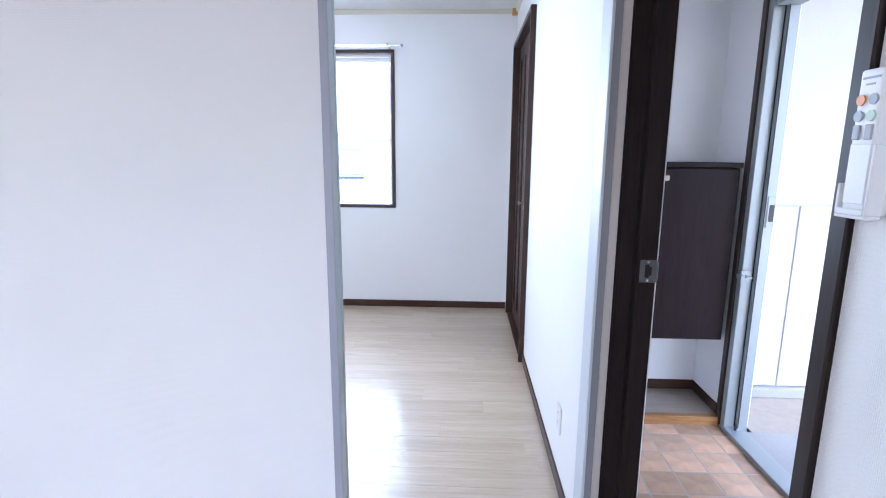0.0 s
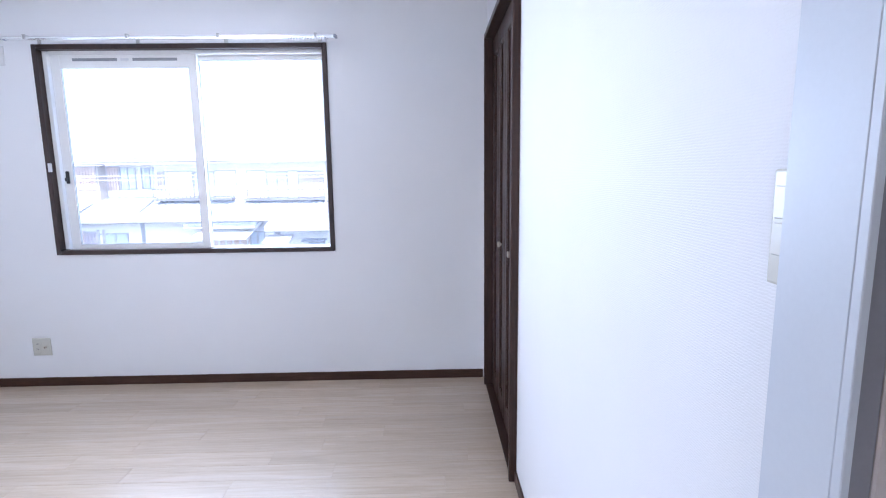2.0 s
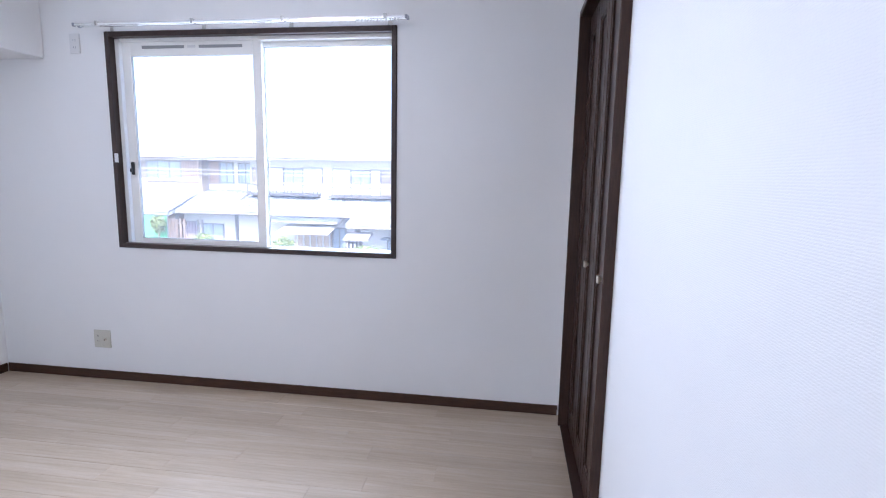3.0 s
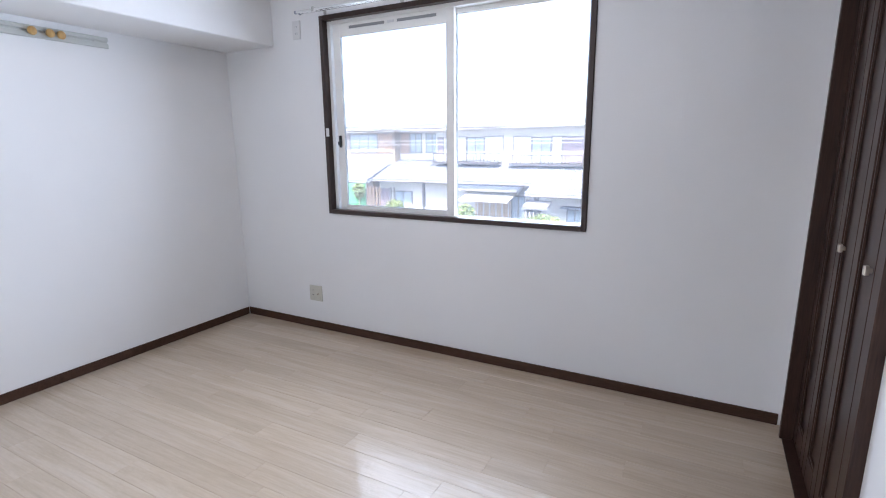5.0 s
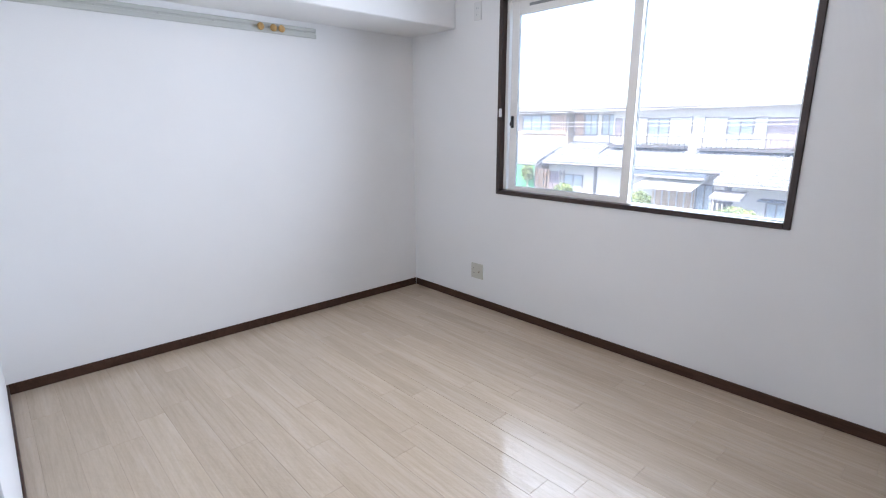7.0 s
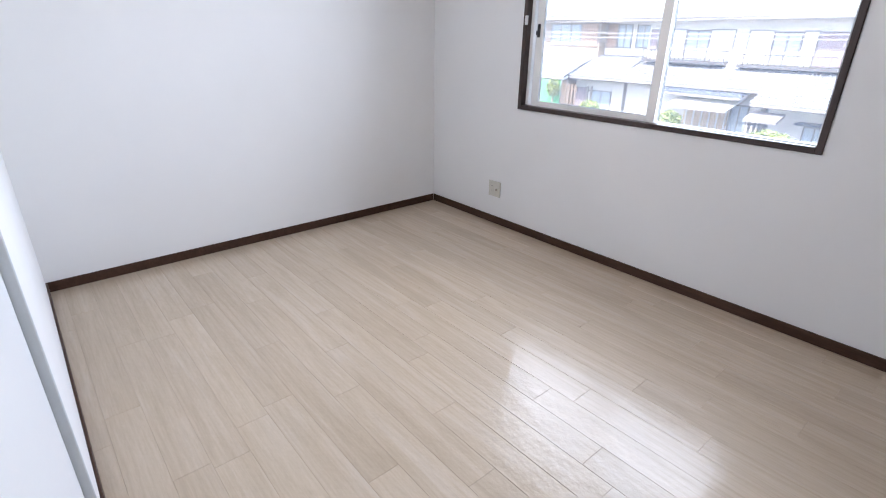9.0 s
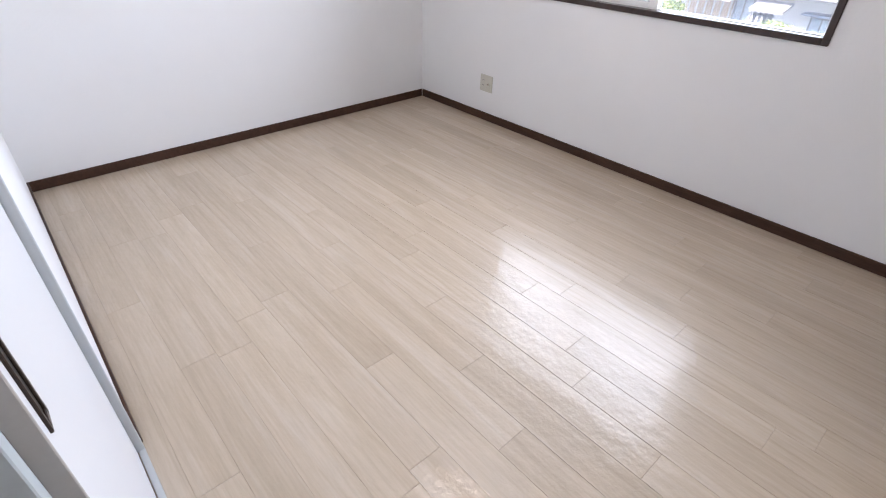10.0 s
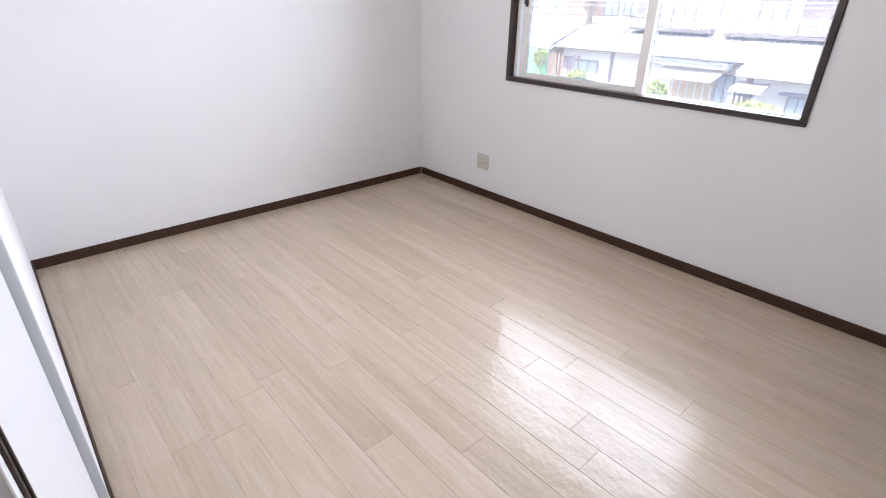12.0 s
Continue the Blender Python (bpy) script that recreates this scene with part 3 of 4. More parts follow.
# doorway to the entrance
def entrance_doorway():
    d = thing("door_2", "espresso wooden door frame between hall and entrance", "door frame", kind="structure")
    x0, x1 = 0.686, 0.812
    far = part("jamb", boxes(((x0, GY1, -0.06), (x1, GY1 + 0.03, 2.04)), bevel=0.002), FRAME_DARK, d)
    part("door_stop", boxes(((0.742, GY1 - 0.038, -0.06), (0.797, GY1 - 0.0005, 2.04)), bevel=0.002), FRAME_DARK, d)
    part("seal", boxes(((0.7975, GY1 - 0.036, -0.06), (0.8005, GY1 - 0.0005, 2.04))), PLASTIC, d, "pale edge strip")
    part("casing", boxes(((0.6875, HALL - 0.010, -0.01), (0.694, GY1 - 0.0005, 2.08)), bevel=0.002), FRAME_DARK, d)
    part("jamb", boxes(((x0, GY0 - 0.03, -0.06), (x1, GY0, 2.04)), bevel=0.002), FRAME_DARK, d)
    part("casing", boxes(((0.683, 0.638, -0.01), (0.6915, GY0 - 0.002, 2.08)), bevel=0.002), FRAME_DARK, d)
    part("head", boxes(((x0, GY0, 2.02), (x1, GY1, 2.04))), FRAME_DARK, d)
    y = GY1 - 0.038
    s = part("strike_plate", boxes(((0.750, y - 0.0025, 0.993), (0.798, y, 1.060)), ((0.798, y - 0.0025, 1.000), (0.802, y + 0.010, 1.053)), bevel=0.001), STEEL_DULL, far, "steel strike plate")
    part("strike_hole", boxes(((0.764, y - 0.0032, 1.008), (0.776, y - 0.0024, 1.046)), ((0.776, y - 0.0032, 1.014), (0.783, y - 0.0024, 1.040)), bevel=0.0003), BLACK, s)
    for z in (0.9995, 1.0535):
        part("screw", rod((0.772, y - 0.0035, z), (0.772, y - 0.0015, z), 0.0035, 10), CHROME, s)
    return d

entrance_doorway()


def entry_door_frame():
    d = thing("door_3", "silver aluminium frame of the open entrance door", "door frame", kind="structure")
    x0 = ENT_X - 0.012
    part("casing", boxes(((x0, 2.556, -0.05), (ENT_X + 0.02, 2.592, 2.10)), bevel=0.002), TRIM_WOOD, d, "dark brown wooden casing")
    part("casing", boxes(((x0, 1.585, -0.05), (ENT_X + 0.02, 1.62, 2.10)), bevel=0.002), TRIM_WOOD, d, "dark brown wooden casing")
    f = part("jamb", boxes(((ENT_X - 0.004, 2.515, -0.06), (ENT_X + 0.05, 2.554, 2.06)), ((ENT_X + 0.05, 2.49, -0.06), (ENT_X + 0.10, 2.554, 2.06)), bevel=0.002), ALU, d)
    part("seal", boxes(((ENT_X + 0.051, 2.486, -0.03), (ENT_X + 0.054, 2.490, 2.04)), ((ENT_X + 0.046, 2.511, -0.03), (ENT_X + 0.050, 2.515, 2.04))), RUBBER, f, "black rubber seal")
    part("jamb", boxes(((ENT_X - 0.004, 1.62, -0.06), (ENT_X + 0.10, 1.665, 2.06)), bevel=0.002), ALU, d)
    part("head", boxes(((ENT_X - 0.004, 1.665, 2.02), (ENT_X + 0.10, 2.50, 2.07)), bevel=0.002), ALU, d)
    part("sill", boxes(((ENT_X - 0.008, 1.665, -0.07), (ENT_X + 0.03, 2.53, -0.038)), ((ENT_X + 0.03, 1.665, -0.07), (ENT_X + 0.10, 2.49, -0.045)), bevel=0.002), ALU, d)
    st = part("strike_plate", boxes(((ENT_X + 0.062, 2.484, 1.02), (ENT_X + 0.098, 2.4895, 1.17)), bevel=0.001), ALU, f, "grey strike plate")
    part("strike_hole", boxes(((ENT_X + 0.070, 2.482, 1.05), (ENT_X + 0.092, 2.4845, 1.13))), BLACK, st)
    g = part("door_guard", boxes(((ENT_X - 0.012, 2.505, 0.745), (ENT_X + 0.036, 2.516, 0.805)), ((ENT_X - 0.03, 2.470, 0.765), (ENT_X - 0.012, 2.516, 0.788)), ((ENT_X - 0.012, 2.462, 0.772), (ENT_X + 0.02, 2.506, 0.782)), bevel=0.002), ALU, f, "grey door guard")
    return d

entry_door_frame()

# entrance floor: joints, raised step and boards
entrance_floor = structure("floor_entrance", boxes(((0.70, -0.2, -0.16), (ENT_X + 0.02, 2.575, -0.0612))), GROUT, "terracotta tiled entrance floor with pale joints", "floor")
structure("floor_step", boxes(((0.806, 2.60, -0.15), (ENT_X, ENT_Y, -0.013))), STEP_FLOOR, "boarded floor below the shoe cabinet, shade put into its colour", "floor")
structure("trim_step", boxes(((0.806, 2.562, -0.15), (ENT_X - 0.001, 2.602, -0.011)), bevel=0.004, segments=2), OAK_STEP, "golden oak edge of the raised step", "step edge")

# outside gallery
structure("pavement_gallery", boxes(((ENT_X + 0.10, -4.0, -0.2), (5.2, 2.495, -0.055))), CONCRETE, "pale concrete floor of the outside gallery", "pavement")
structure("pavement_gutter", boxes(((ENT_X + 0.14, 2.50, -0.2), (5.2, 2.93, -0.06))), CONCRETE_STAINED, "rust-stained concrete strip along the gallery wall", "pavement")
# slab added out of view so that less sun reaches the gallery
structure("roof_added_gallery", boxes(((ENT_X + 0.15, -4.0, TOP + 0.12), (3.3, 2.945, TOP + 0.28))), CONCRETE, "unseen concrete slab added to shade the gallery", "roof")
gallery = structure("wall_gallery", boxes(((ENT_X + 0.14, 2.945, -0.2), (5.2, 3.1, 2.9))), STUCCO, "cream panelled wall of the outside gallery", "wall")
structure("trim_gallery", boxes(((ENT_X + 0.14, 2.895, -0.06), (5.2, 2.945, 0.0)), bevel=0.006), CONCRETE, "concrete kerb below the gallery wall", "kerb")

floor = structure("floor", boxes(((WEST, NEAR - 0.10, -0.1), (EAST + 0.1, FAR, -0.0012))), SUBFLOOR, "pale ash plank floor with a glossy finish", "floor")
hall_floor = structure("floor_hall", boxes(((WEST, -3.3, -0.1), (0.692, NEAR - 0.10, -0.001))), PLANK, "pale ash plank floor of the hall", "floor")

# ---- things in the bedroom ----
def ceiling_light():
    c = thing("ceiling_light", "round white ceiling light, switched on", "ceiling light")
    at = Vector((-1.14, 3.03, TOP))
    bm = bmesh.new()
    add_rod(bm, at - Vector((0, 0, 0.03)), at, 0.16, 40, 0.17)
    part("base", bm, PLASTIC, c)
    bm = bmesh.new()
    bmesh.ops.create_uvsphere(bm, u_segments=40, v_segments=14, radius=1.0)
    bmesh.ops.delete(bm, geom=[v for v in bm.verts if v.co.z > 0.02], context="VERTS")
    for v in bm.verts:
        v.co = at - Vector((0, 0, 0.03)) + Vector((v.co.x * 0.19, v.co.y * 0.19, v.co.z * 0.055))
    part("diffuser", bm, LAMP, c, "glowing milky diffuser", True)
    return c

ceiling_light()


def hanging_rail():
    r = thing("hanging_rail", "ivory picture rail with three pine bead hooks on the wall", "picture rail")
    x, y0, y1, z0, z1 = WEST, NEAR + 0.03, 3.53, 1.962, 2.028
    part("rail", rail_profile(x, z0, z1, y0, y1), RAIL, r)
    for k in range(7):
        y = 3.45 - k * 0.30
        bm = rod((x + 0.0095, y, z0 + 0.033), (x + 0.0125, y, z0 + 0.033), 0.004, 10)
        part("screw", bm, STEEL, r)
    for y in (3.132, 3.217, 3.272):
        b = bmesh.new()
        bmesh.ops.create_uvsphere(b, u_segments=16, v_segments=10, radius=0.5)
        for v in b.verts:
            v.co = Vector((x + 0.036 + v.co.x * 0.036, y + v.co.y * 0.044, z0 + 0.031 + v.co.z * 0.046))
        h = part("bead_hook", b, PINE, r, "turned pine bead hook", True)
        part("hook_stem", rod((x + 0.012, y - 0.0, z0 + 0.033), (x + 0.024, y, z0 + 0.033), 0.010, 12), BRASS, h)
    return r


def rail_profile(x, z0, z1, y0, y1):
    pts = [(x, z0), (x + 0.016, z0), (x + 0.019, z0 + 0.004), (x + 0.019, z0 + 0.025), (x + 0.010, z0 + 0.028), (x + 0.010, z0 + 0.038), (x + 0.019, z0 + 0.041), (x + 0.019, z1 - 0.008), (x + 0.012, z1 - 0.003), (x, z1 - 0.003)]
    bm = bmesh.new()
    a = [bm.verts.new((p, y0, q)) for p, q in pts]
    b = [bm.verts.new((p, y1, q)) for p, q in pts]
    n = len(pts)
    for i in range(n):
        bm.faces.new((a[i], b[i], b[(i + 1) % n], a[(i + 1) % n]))
    bm.faces.new(a), bm.faces.new(b[::-1])
    bmesh.ops.recalc_face_normals(bm, faces=bm.faces)
    return bm

hanging_rail()


def curtain_rail():
    c = thing("curtain_rail", "chrome double curtain rail above the window", "curtain rail")
    x0, x1, z = -2.27, -0.285, 2.228
    for y, dz in ((FAR - 0.075, 0.0), (FAR - 0.115, -0.004)):
        part("rod", boxes(((x0, y - 0.006, z + dz - 0.007), (x1, y + 0.006, z + dz + 0.007)), bevel=0.003, segments=2), CHROME, c)
        for x in (x0, x1):
            part("end_cap", boxes(((x - 0.008, y - 0.009, z + dz - 0.010), (x + 0.008, y + 0.009, z + dz + 0.010)), bevel=0.003), PLASTIC_GREY, c)
    for x in (-2.12, -1.52, -0.98, -0.40):
        b = part("bracket", boxes(((x - 0.009, FAR - 0.125, z + 0.008), (x + 0.009, FAR - 0.004, z + 0.013)), ((x - 0.012, FAR - 0.004, z - 0.016), (x + 0.012, FAR, z + 0.03)), bevel=0.0015), STEEL, c)
        part("clip", boxes(((x - 0.007, FAR - 0.125, z - 0.014), (x + 0.007, FAR - 0.119, z + 0.010)), bevel=0.001), STEEL, b)
        part("clip", boxes(((x - 0.007, FAR - 0.085, z - 0.010), (x + 0.007, FAR - 0.080, z + 0.010)), bevel=0.001), STEEL, b)
    for k in range(14):
        x = -0.56 + k * 0.017
        part("runner", boxes(((x - 0.004, FAR - 0.120, z - 0.026), (x + 0.004, FAR - 0.110, z - 0.011)), bevel=0.002), PLASTIC, c)
    return c

curtain_rail()


def wall_outlet():
    o = thing("wall_outlet", "square ivory outlet plate with an aerial socket", "outlet")
    x, z, s, y = -2.350, 0.277, 0.060, FAR
    part("plate", boxes(((x - s, y - 0.008, z - s), (x + s, y, z + s)), bevel=0.004, segments=2), PLATE, o)
    part("module", boxes(((x - 0.045, y - 0.0105, z - 0.045), (x - 0.006, y - 0.008, z + 0.045)), bevel=0.001), PLATE, o)
    part("module", boxes(((x + 0.006, y - 0.0105, z - 0.045), (x + 0.045, y - 0.008, z + 0.045)), bevel=0.001), PLATE, o)
    for zz in (0.022, -0.014):
        for dx in (-0.031, -0.021):
            part("socket_slot", boxes(((x + dx - 0.001, y - 0.0112, z + zz - 0.005), (x + dx + 0.001, y - 0.0106, z + zz + 0.005))), BLACK, o)
    ring = part("aerial_socket", rod((x + 0.026, y - 0.018, z - 0.002), (x + 0.026, y - 0.010, z - 0.002), 0.009, 16), BRASS, o, "brass aerial socket")
    part("socket_core", rod((x + 0.026, y - 0.0185, z - 0.002), (x + 0.026, y - 0.0175, z - 0.002), 0.004, 10), BLACK, ring)
    return o

wall_outlet()


def high_outlet():
    o = thing("wall_outlet", "white upright outlet plate high beside the window", "outlet")
    x, z, y = -2.377, 2.147, FAR
    part("plate", boxes(((x - 0.035, y - 0.008, z - 0.06), (x + 0.035, y, z + 0.06)), bevel=0.004, segments=2), PLASTIC, o)
    for dz in (0.020, -0.022):
        for dx in (-0.007, 0.007):
            part("socket_slot", boxes(((x + dx - 0.0012, y - 0.0088, z + dz - 0.006), (x + dx + 0.0012, y - 0.0081, z + dz + 0.006))), PLASTIC_GREY, o)
    return o

high_outlet()


def low_outlet():
    o = thing("wall_outlet", "white upright outlet plate low on the wall beside the door", "outlet")
    x, y, z = EAST, 1.960, 0.290
    part("plate", boxes(((x - 0.008, y - 0.035, z - 0.058), (x, y + 0.035, z + 0.058)), bevel=0.004, segments=2), PLASTIC, o)
    for dz in (0.024, -0.018):
        for d in (-0.006, 0.006):
            part("socket_slot", boxes(((x - 0.0088, y + d - 0.0012, z + dz - 0.005), (x - 0.0081, y + d + 0.0012, z + dz + 0.005))), PLASTIC_GREY, o)
    return o

low_outlet()


def light_switch():
    o = thing("light_switch", "narrow ivory light switch plate beside the sliding door", "light switch")
    x, y, z = EAST, 1.6165, 1.330
    part("plate", boxes(((x - 0.008, y - 0.0135, z - 0.06), (x, y + 0.0135, z + 0.06)), bevel=0.003, segments=2), PLATE, o)
    for dz in (0.026, -0.012):
        part("rocker", boxes(((x - 0.0095, y - 0.0085, z + dz - 0.017), (x - 0.007, y + 0.0085, z + dz + 0.017)), bevel=0.0012), PLATE, o)
    return o

light_switch()


# ---- things in the hall and entrance ----
def remote_control():
    """A lamp remote standing in its wall holder."""
    x = 0.692
    yc, z0 = 0.619, 1.288
    h = thing("remote_holder", "white plastic wall holder for a remote control", "holder")
    part("back", boxes(((x - 0.005, yc - 0.023, z0), (x, yc + 0.023, z0 + 0.085)), bevel=0.002), PLASTIC, h)
    part("cup", boxes(((x - 0.023, yc - 0.0225, z0 - 0.004), (x - 0.005, yc + 0.0225, z0)), ((x - 0.023, yc - 0.0225, z0), (x - 0.005, yc - 0.0190, z0 + 0.075)), ((x - 0.023, yc + 0.0195, z0), (x - 0.005, yc + 0.0225, z0 + 0.034)),
        ((x - 0.023, yc - 0.0190, z0), (x - 0.0215, yc + 0.0195, z0 + 0.007)), bevel=0.001), PLASTIC, h)
    r = thing("remote_control", "white lamp remote control with orange and grey buttons", "remote control")
    xf = x - 0.020
    part("body", boxes(((xf, yc - 0.0165, z0 + 0.001), (x - 0.0055, yc + 0.0165, z0 + 0.155)), bevel=0.004, segments=3), PLASTIC, r)
    part("battery_lid", boxes(((xf - 0.0012, yc - 0.015, z0 + 0.012), (xf + 0.001, yc + 0.015, z0 + 0.077)), bevel=0.001), PLASTIC, r)
    part("lettering", boxes(((xf - 0.0006, yc - 0.012, z0 + 0.1445), (xf + 0.001, yc + 0.012, z0 + 0.147)), ((xf - 0.0006, yc - 0.006, z0 + 0.138), (xf + 0.001, yc + 0.006, z0 + 0.140))), PLASTIC_GREY, r, "grey printed bars")
    for dy, dz, mat, label in ((0.009, 0.123, PLASTIC_ORANGE, "orange round button"), (-0.008, 0.123, PLASTIC_GREY, "grey round button"), (0.0095, 0.106, PLASTIC_GREY, "grey round button"), (-0.0075, 0.106, PLASTIC_GREEN, "pale green round button")):
        part("button", rod((xf - 0.002, yc + dy, z0 + dz), (xf + 0.001, yc + dy, z0 + dz), 0.0058, 18), mat, r, label)
    for dy in (0.0095, -0.0075):
        part("button", boxes(((xf - 0.002, yc + dy - 0.005, z0 + 0.081), (xf + 0.001, yc + dy + 0.005, z0 + 0.097)), bevel=0.001), PLASTIC_GREY, r, "grey oblong button")
    return r

remote_control()


def shoe_cabinet():
    c = thing("shoe_cabinet", "espresso brown wall-hung shoe cabinet in the entrance", "cabinet")
    x0, x1, y0, y1, z0, z1 = 0.81, 1.594, 2.60, ENT_Y, 0.412, 1.30
    part("body", boxes(((x0, y0, z0), (x1, y1, z1)), bevel=0.002), CABINET, c)
    part("top", boxes(((x0, y0 - 0.024, z1 + 0.002), (x1 + 0.006, y1, z1 + 0.026)), bevel=0.002), CABINET, c)
    mid = (x0 + x1) / 2
    for a, b, k in ((x0 + 0.002, mid - 0.002, mid - 0.03), (mid + 0.002, x1 - 0.006, mid + 0.03)):
        d = part("door", boxes(((a, y0 - 0.020, z0 + 0.004), (b, y0 - 0.002, z1 - 0.006)), bevel=0.002), CABINET, c)
        kn = part("knob", boxes(((k - 0.013, y0 - 0.040, 1.236), (k + 0.013, y0 - 0.026, 1.264)), bevel=0.003), BRASS, d, "beige knob")
        part("knob_neck", boxes(((k - 0.006, y0 - 0.028, 1.244), (k + 0.006, y0 - 0.019, 1.256))), BRASS, kn)
    return c

shoe_cabinet()

# ---- outside ----
GROUND = -3.1
structure("ground", boxes(((-900, 4.6, GROUND - 0.3), (900, 1500, GROUND)), ((-900, -700, GROUND - 0.3), (900, 4.6, GROUND))), ASPHALT, "grey paved ground between the houses", "ground")
structure("wall_outer", boxes(((WEST - 0.12, -3.4, GROUND), (1.75, FAR + 0.13, -0.2))), STUCCO, "storey below the flat", "wall")
structure("wall_gallery_base", boxes(((ENT_X + 0.15, -4.0, GROUND), (5.2, 3.1, -0.2))), CONCRETE, "concrete base of the gallery", "wall")


def tiled_slope(x0, x1, y0, z0, y1, z1, pitch=0.27, course=0.30):
    """Pan-tile roof slope, from the eave (y0, z0) up to (y1, z1): rounded rolls in stepped courses."""
    run, rise = y1 - y0, z1 - z0
    length = math.hypot(run, rise)
    n = max(1, round(length / course))
    cols = max(2, round((x1 - x0) / pitch) * 4)
    verts, faces = [], []
    nx, nz = -rise / length, run / length
    for j in range(n):
        for end in (0, 1):
            s = (j + end) / n
            lift = 0.05 if end == 0 else 0.015
            for i in range(cols + 1):
                wave = 0.045 * max(0.0, math.cos(i * math.pi / 2)) + 0.012 * math.cos(i * math.pi)
                h = lift + wave
                verts.append((x0 + (x1 - x0) * i / cols, y0 + run * s + nx * h, z0 + rise * s + nz * h))
        base = j * 2 * (cols + 1)
        for i in range(cols):
            faces.append((base + i, base + i + 1, base + cols + 2 + i, base + cols + 1 + i))
        if j:
            up = base - (cols + 1)
            for i in range(cols):
                faces.append((up + i, up + i + 1, base + i + 1, base + i))
    k = len(verts)
    for i in range(cols + 1):
        x = x0 + (x1 - x0) * i / cols
        verts.append((x, y0, z0 - 0.03))
    for i in range(cols):
        faces.append((k + i, k + i + 1, i + 1, i))
    me = bpy.data.meshes.new("tiles")
    me.from_pydata(verts, [], faces)
    bm = bmesh.new()
    bm.from_mesh(me)
    return bm


def roof(owner, x0, x1, y0, z0, y1, z1, material, thick=0.12):
    r = part("roof", prism([(y0, z0), (y1, z1), (y1, z1 - thick), (y0, z0 - thick)], 0, x0, x1), STUCCO, owner)
    tagged(part("roof_tiles", tiled_slope(x0 - 0.05, x1 + 0.05, y0 - 0.05, z0 + 0.005, y1, z1 + 0.005), material, r, "rows of rounded pan tiles"), kind="stuff")
    part("gutter", rod((x0, y0 - 0.07, z0 - 0.06), (x1, y0 - 0.07, z0 - 0.06), 0.05, 8), IRON, r)
    return r


def house_window(owner, x0, x1, z0, z1, y, bars=1):
    w = part("window", boxes(((x0, y - 0.05, z0), (x0 + 0.06, y, z1)), ((x1 - 0.06, y - 0.05, z0), (x1, y, z1)), ((x0 + 0.06, y - 0.05, z0), (x1 - 0.06, y, z0 + 0.06)), ((x0 + 0.06, y - 0.05, z1 - 0.06), (x1 - 0.06, y, z1))), IRON, owner)
    step = (x1 - x0) / (bars + 1)
    for i in range(bars):
        part("mullion", boxes(((x0 + step * (i + 1) - 0.025, y - 0.045, z0 + 0.06), (x0 + step * (i + 1) + 0.025, y, z1 - 0.06))), IRON, w)
    for i in range(bars + 1):
        part("pane", boxes(((x0 + step * i + 0.03, y - 0.02, z0 + 0.06), (x0 + step * (i + 1) - 0.03, y - 0.004, z1 - 0.06))), HOUSE_GLASS, w)
    return w


def shutter(owner, x0, x1, z0, z1, y, material, slats):
    s = part("shutter", boxes(((x0, y - 0.05, z0), (x1, y - 0.002, z1))), material, owner)
    part("shutter_frame", boxes(((x0 - 0.04, y - 0.06, z0), (x0 - 0.001, y - 0.002, z1 + 0.04)), ((x1 + 0.001, y - 0.06, z0), (x1 + 0.03, y - 0.002, z1 + 0.04)), ((x0, y - 0.06, z1 + 0.001), (x1, y - 0.002, z1 + 0.04))), IRON, s)
    step = (x1 - x0) / slats
    for i in range(slats):
        part("slat", boxes(((x0 + step * i + 0.02, y - 0.075, z0 + 0.04), (x0 + step * (i + 1) - 0.02, y - 0.05, z1 - 0.04))), material, s)
    return s


def balcony(owner, x0, x1, zb, zt, y, depth=0.55):
    b = part("balcony", boxes(((x0, y - depth, zb - 0.12), (x1, y - 0.002, zb))), IRON_DARK, owner)
    part("handrail", boxes(((x0, y - depth, zt - 0.04), (x1, y - depth + 0.05, zt)), ((x0, y - depth + 0.05, zt - 0.04), (x0 + 0.05, y - 0.002, zt)), ((x1 - 0.05, y - depth + 0.05, zt - 0.04), (x1, y - 0.002, zt))), IRON_DARK, b)
    n = int((x1 - x0) / 0.2)
    for i in range(n + 1):
        x = x0 + 0.015 + (x1 - x0 - 0.03) * i / n
        part("baluster", boxes(((x - 0.011, y - depth + 0.014, zb), (x + 0.011, y - depth + 0.036, zt - 0.04))), IRON_DARK, b)
    return b


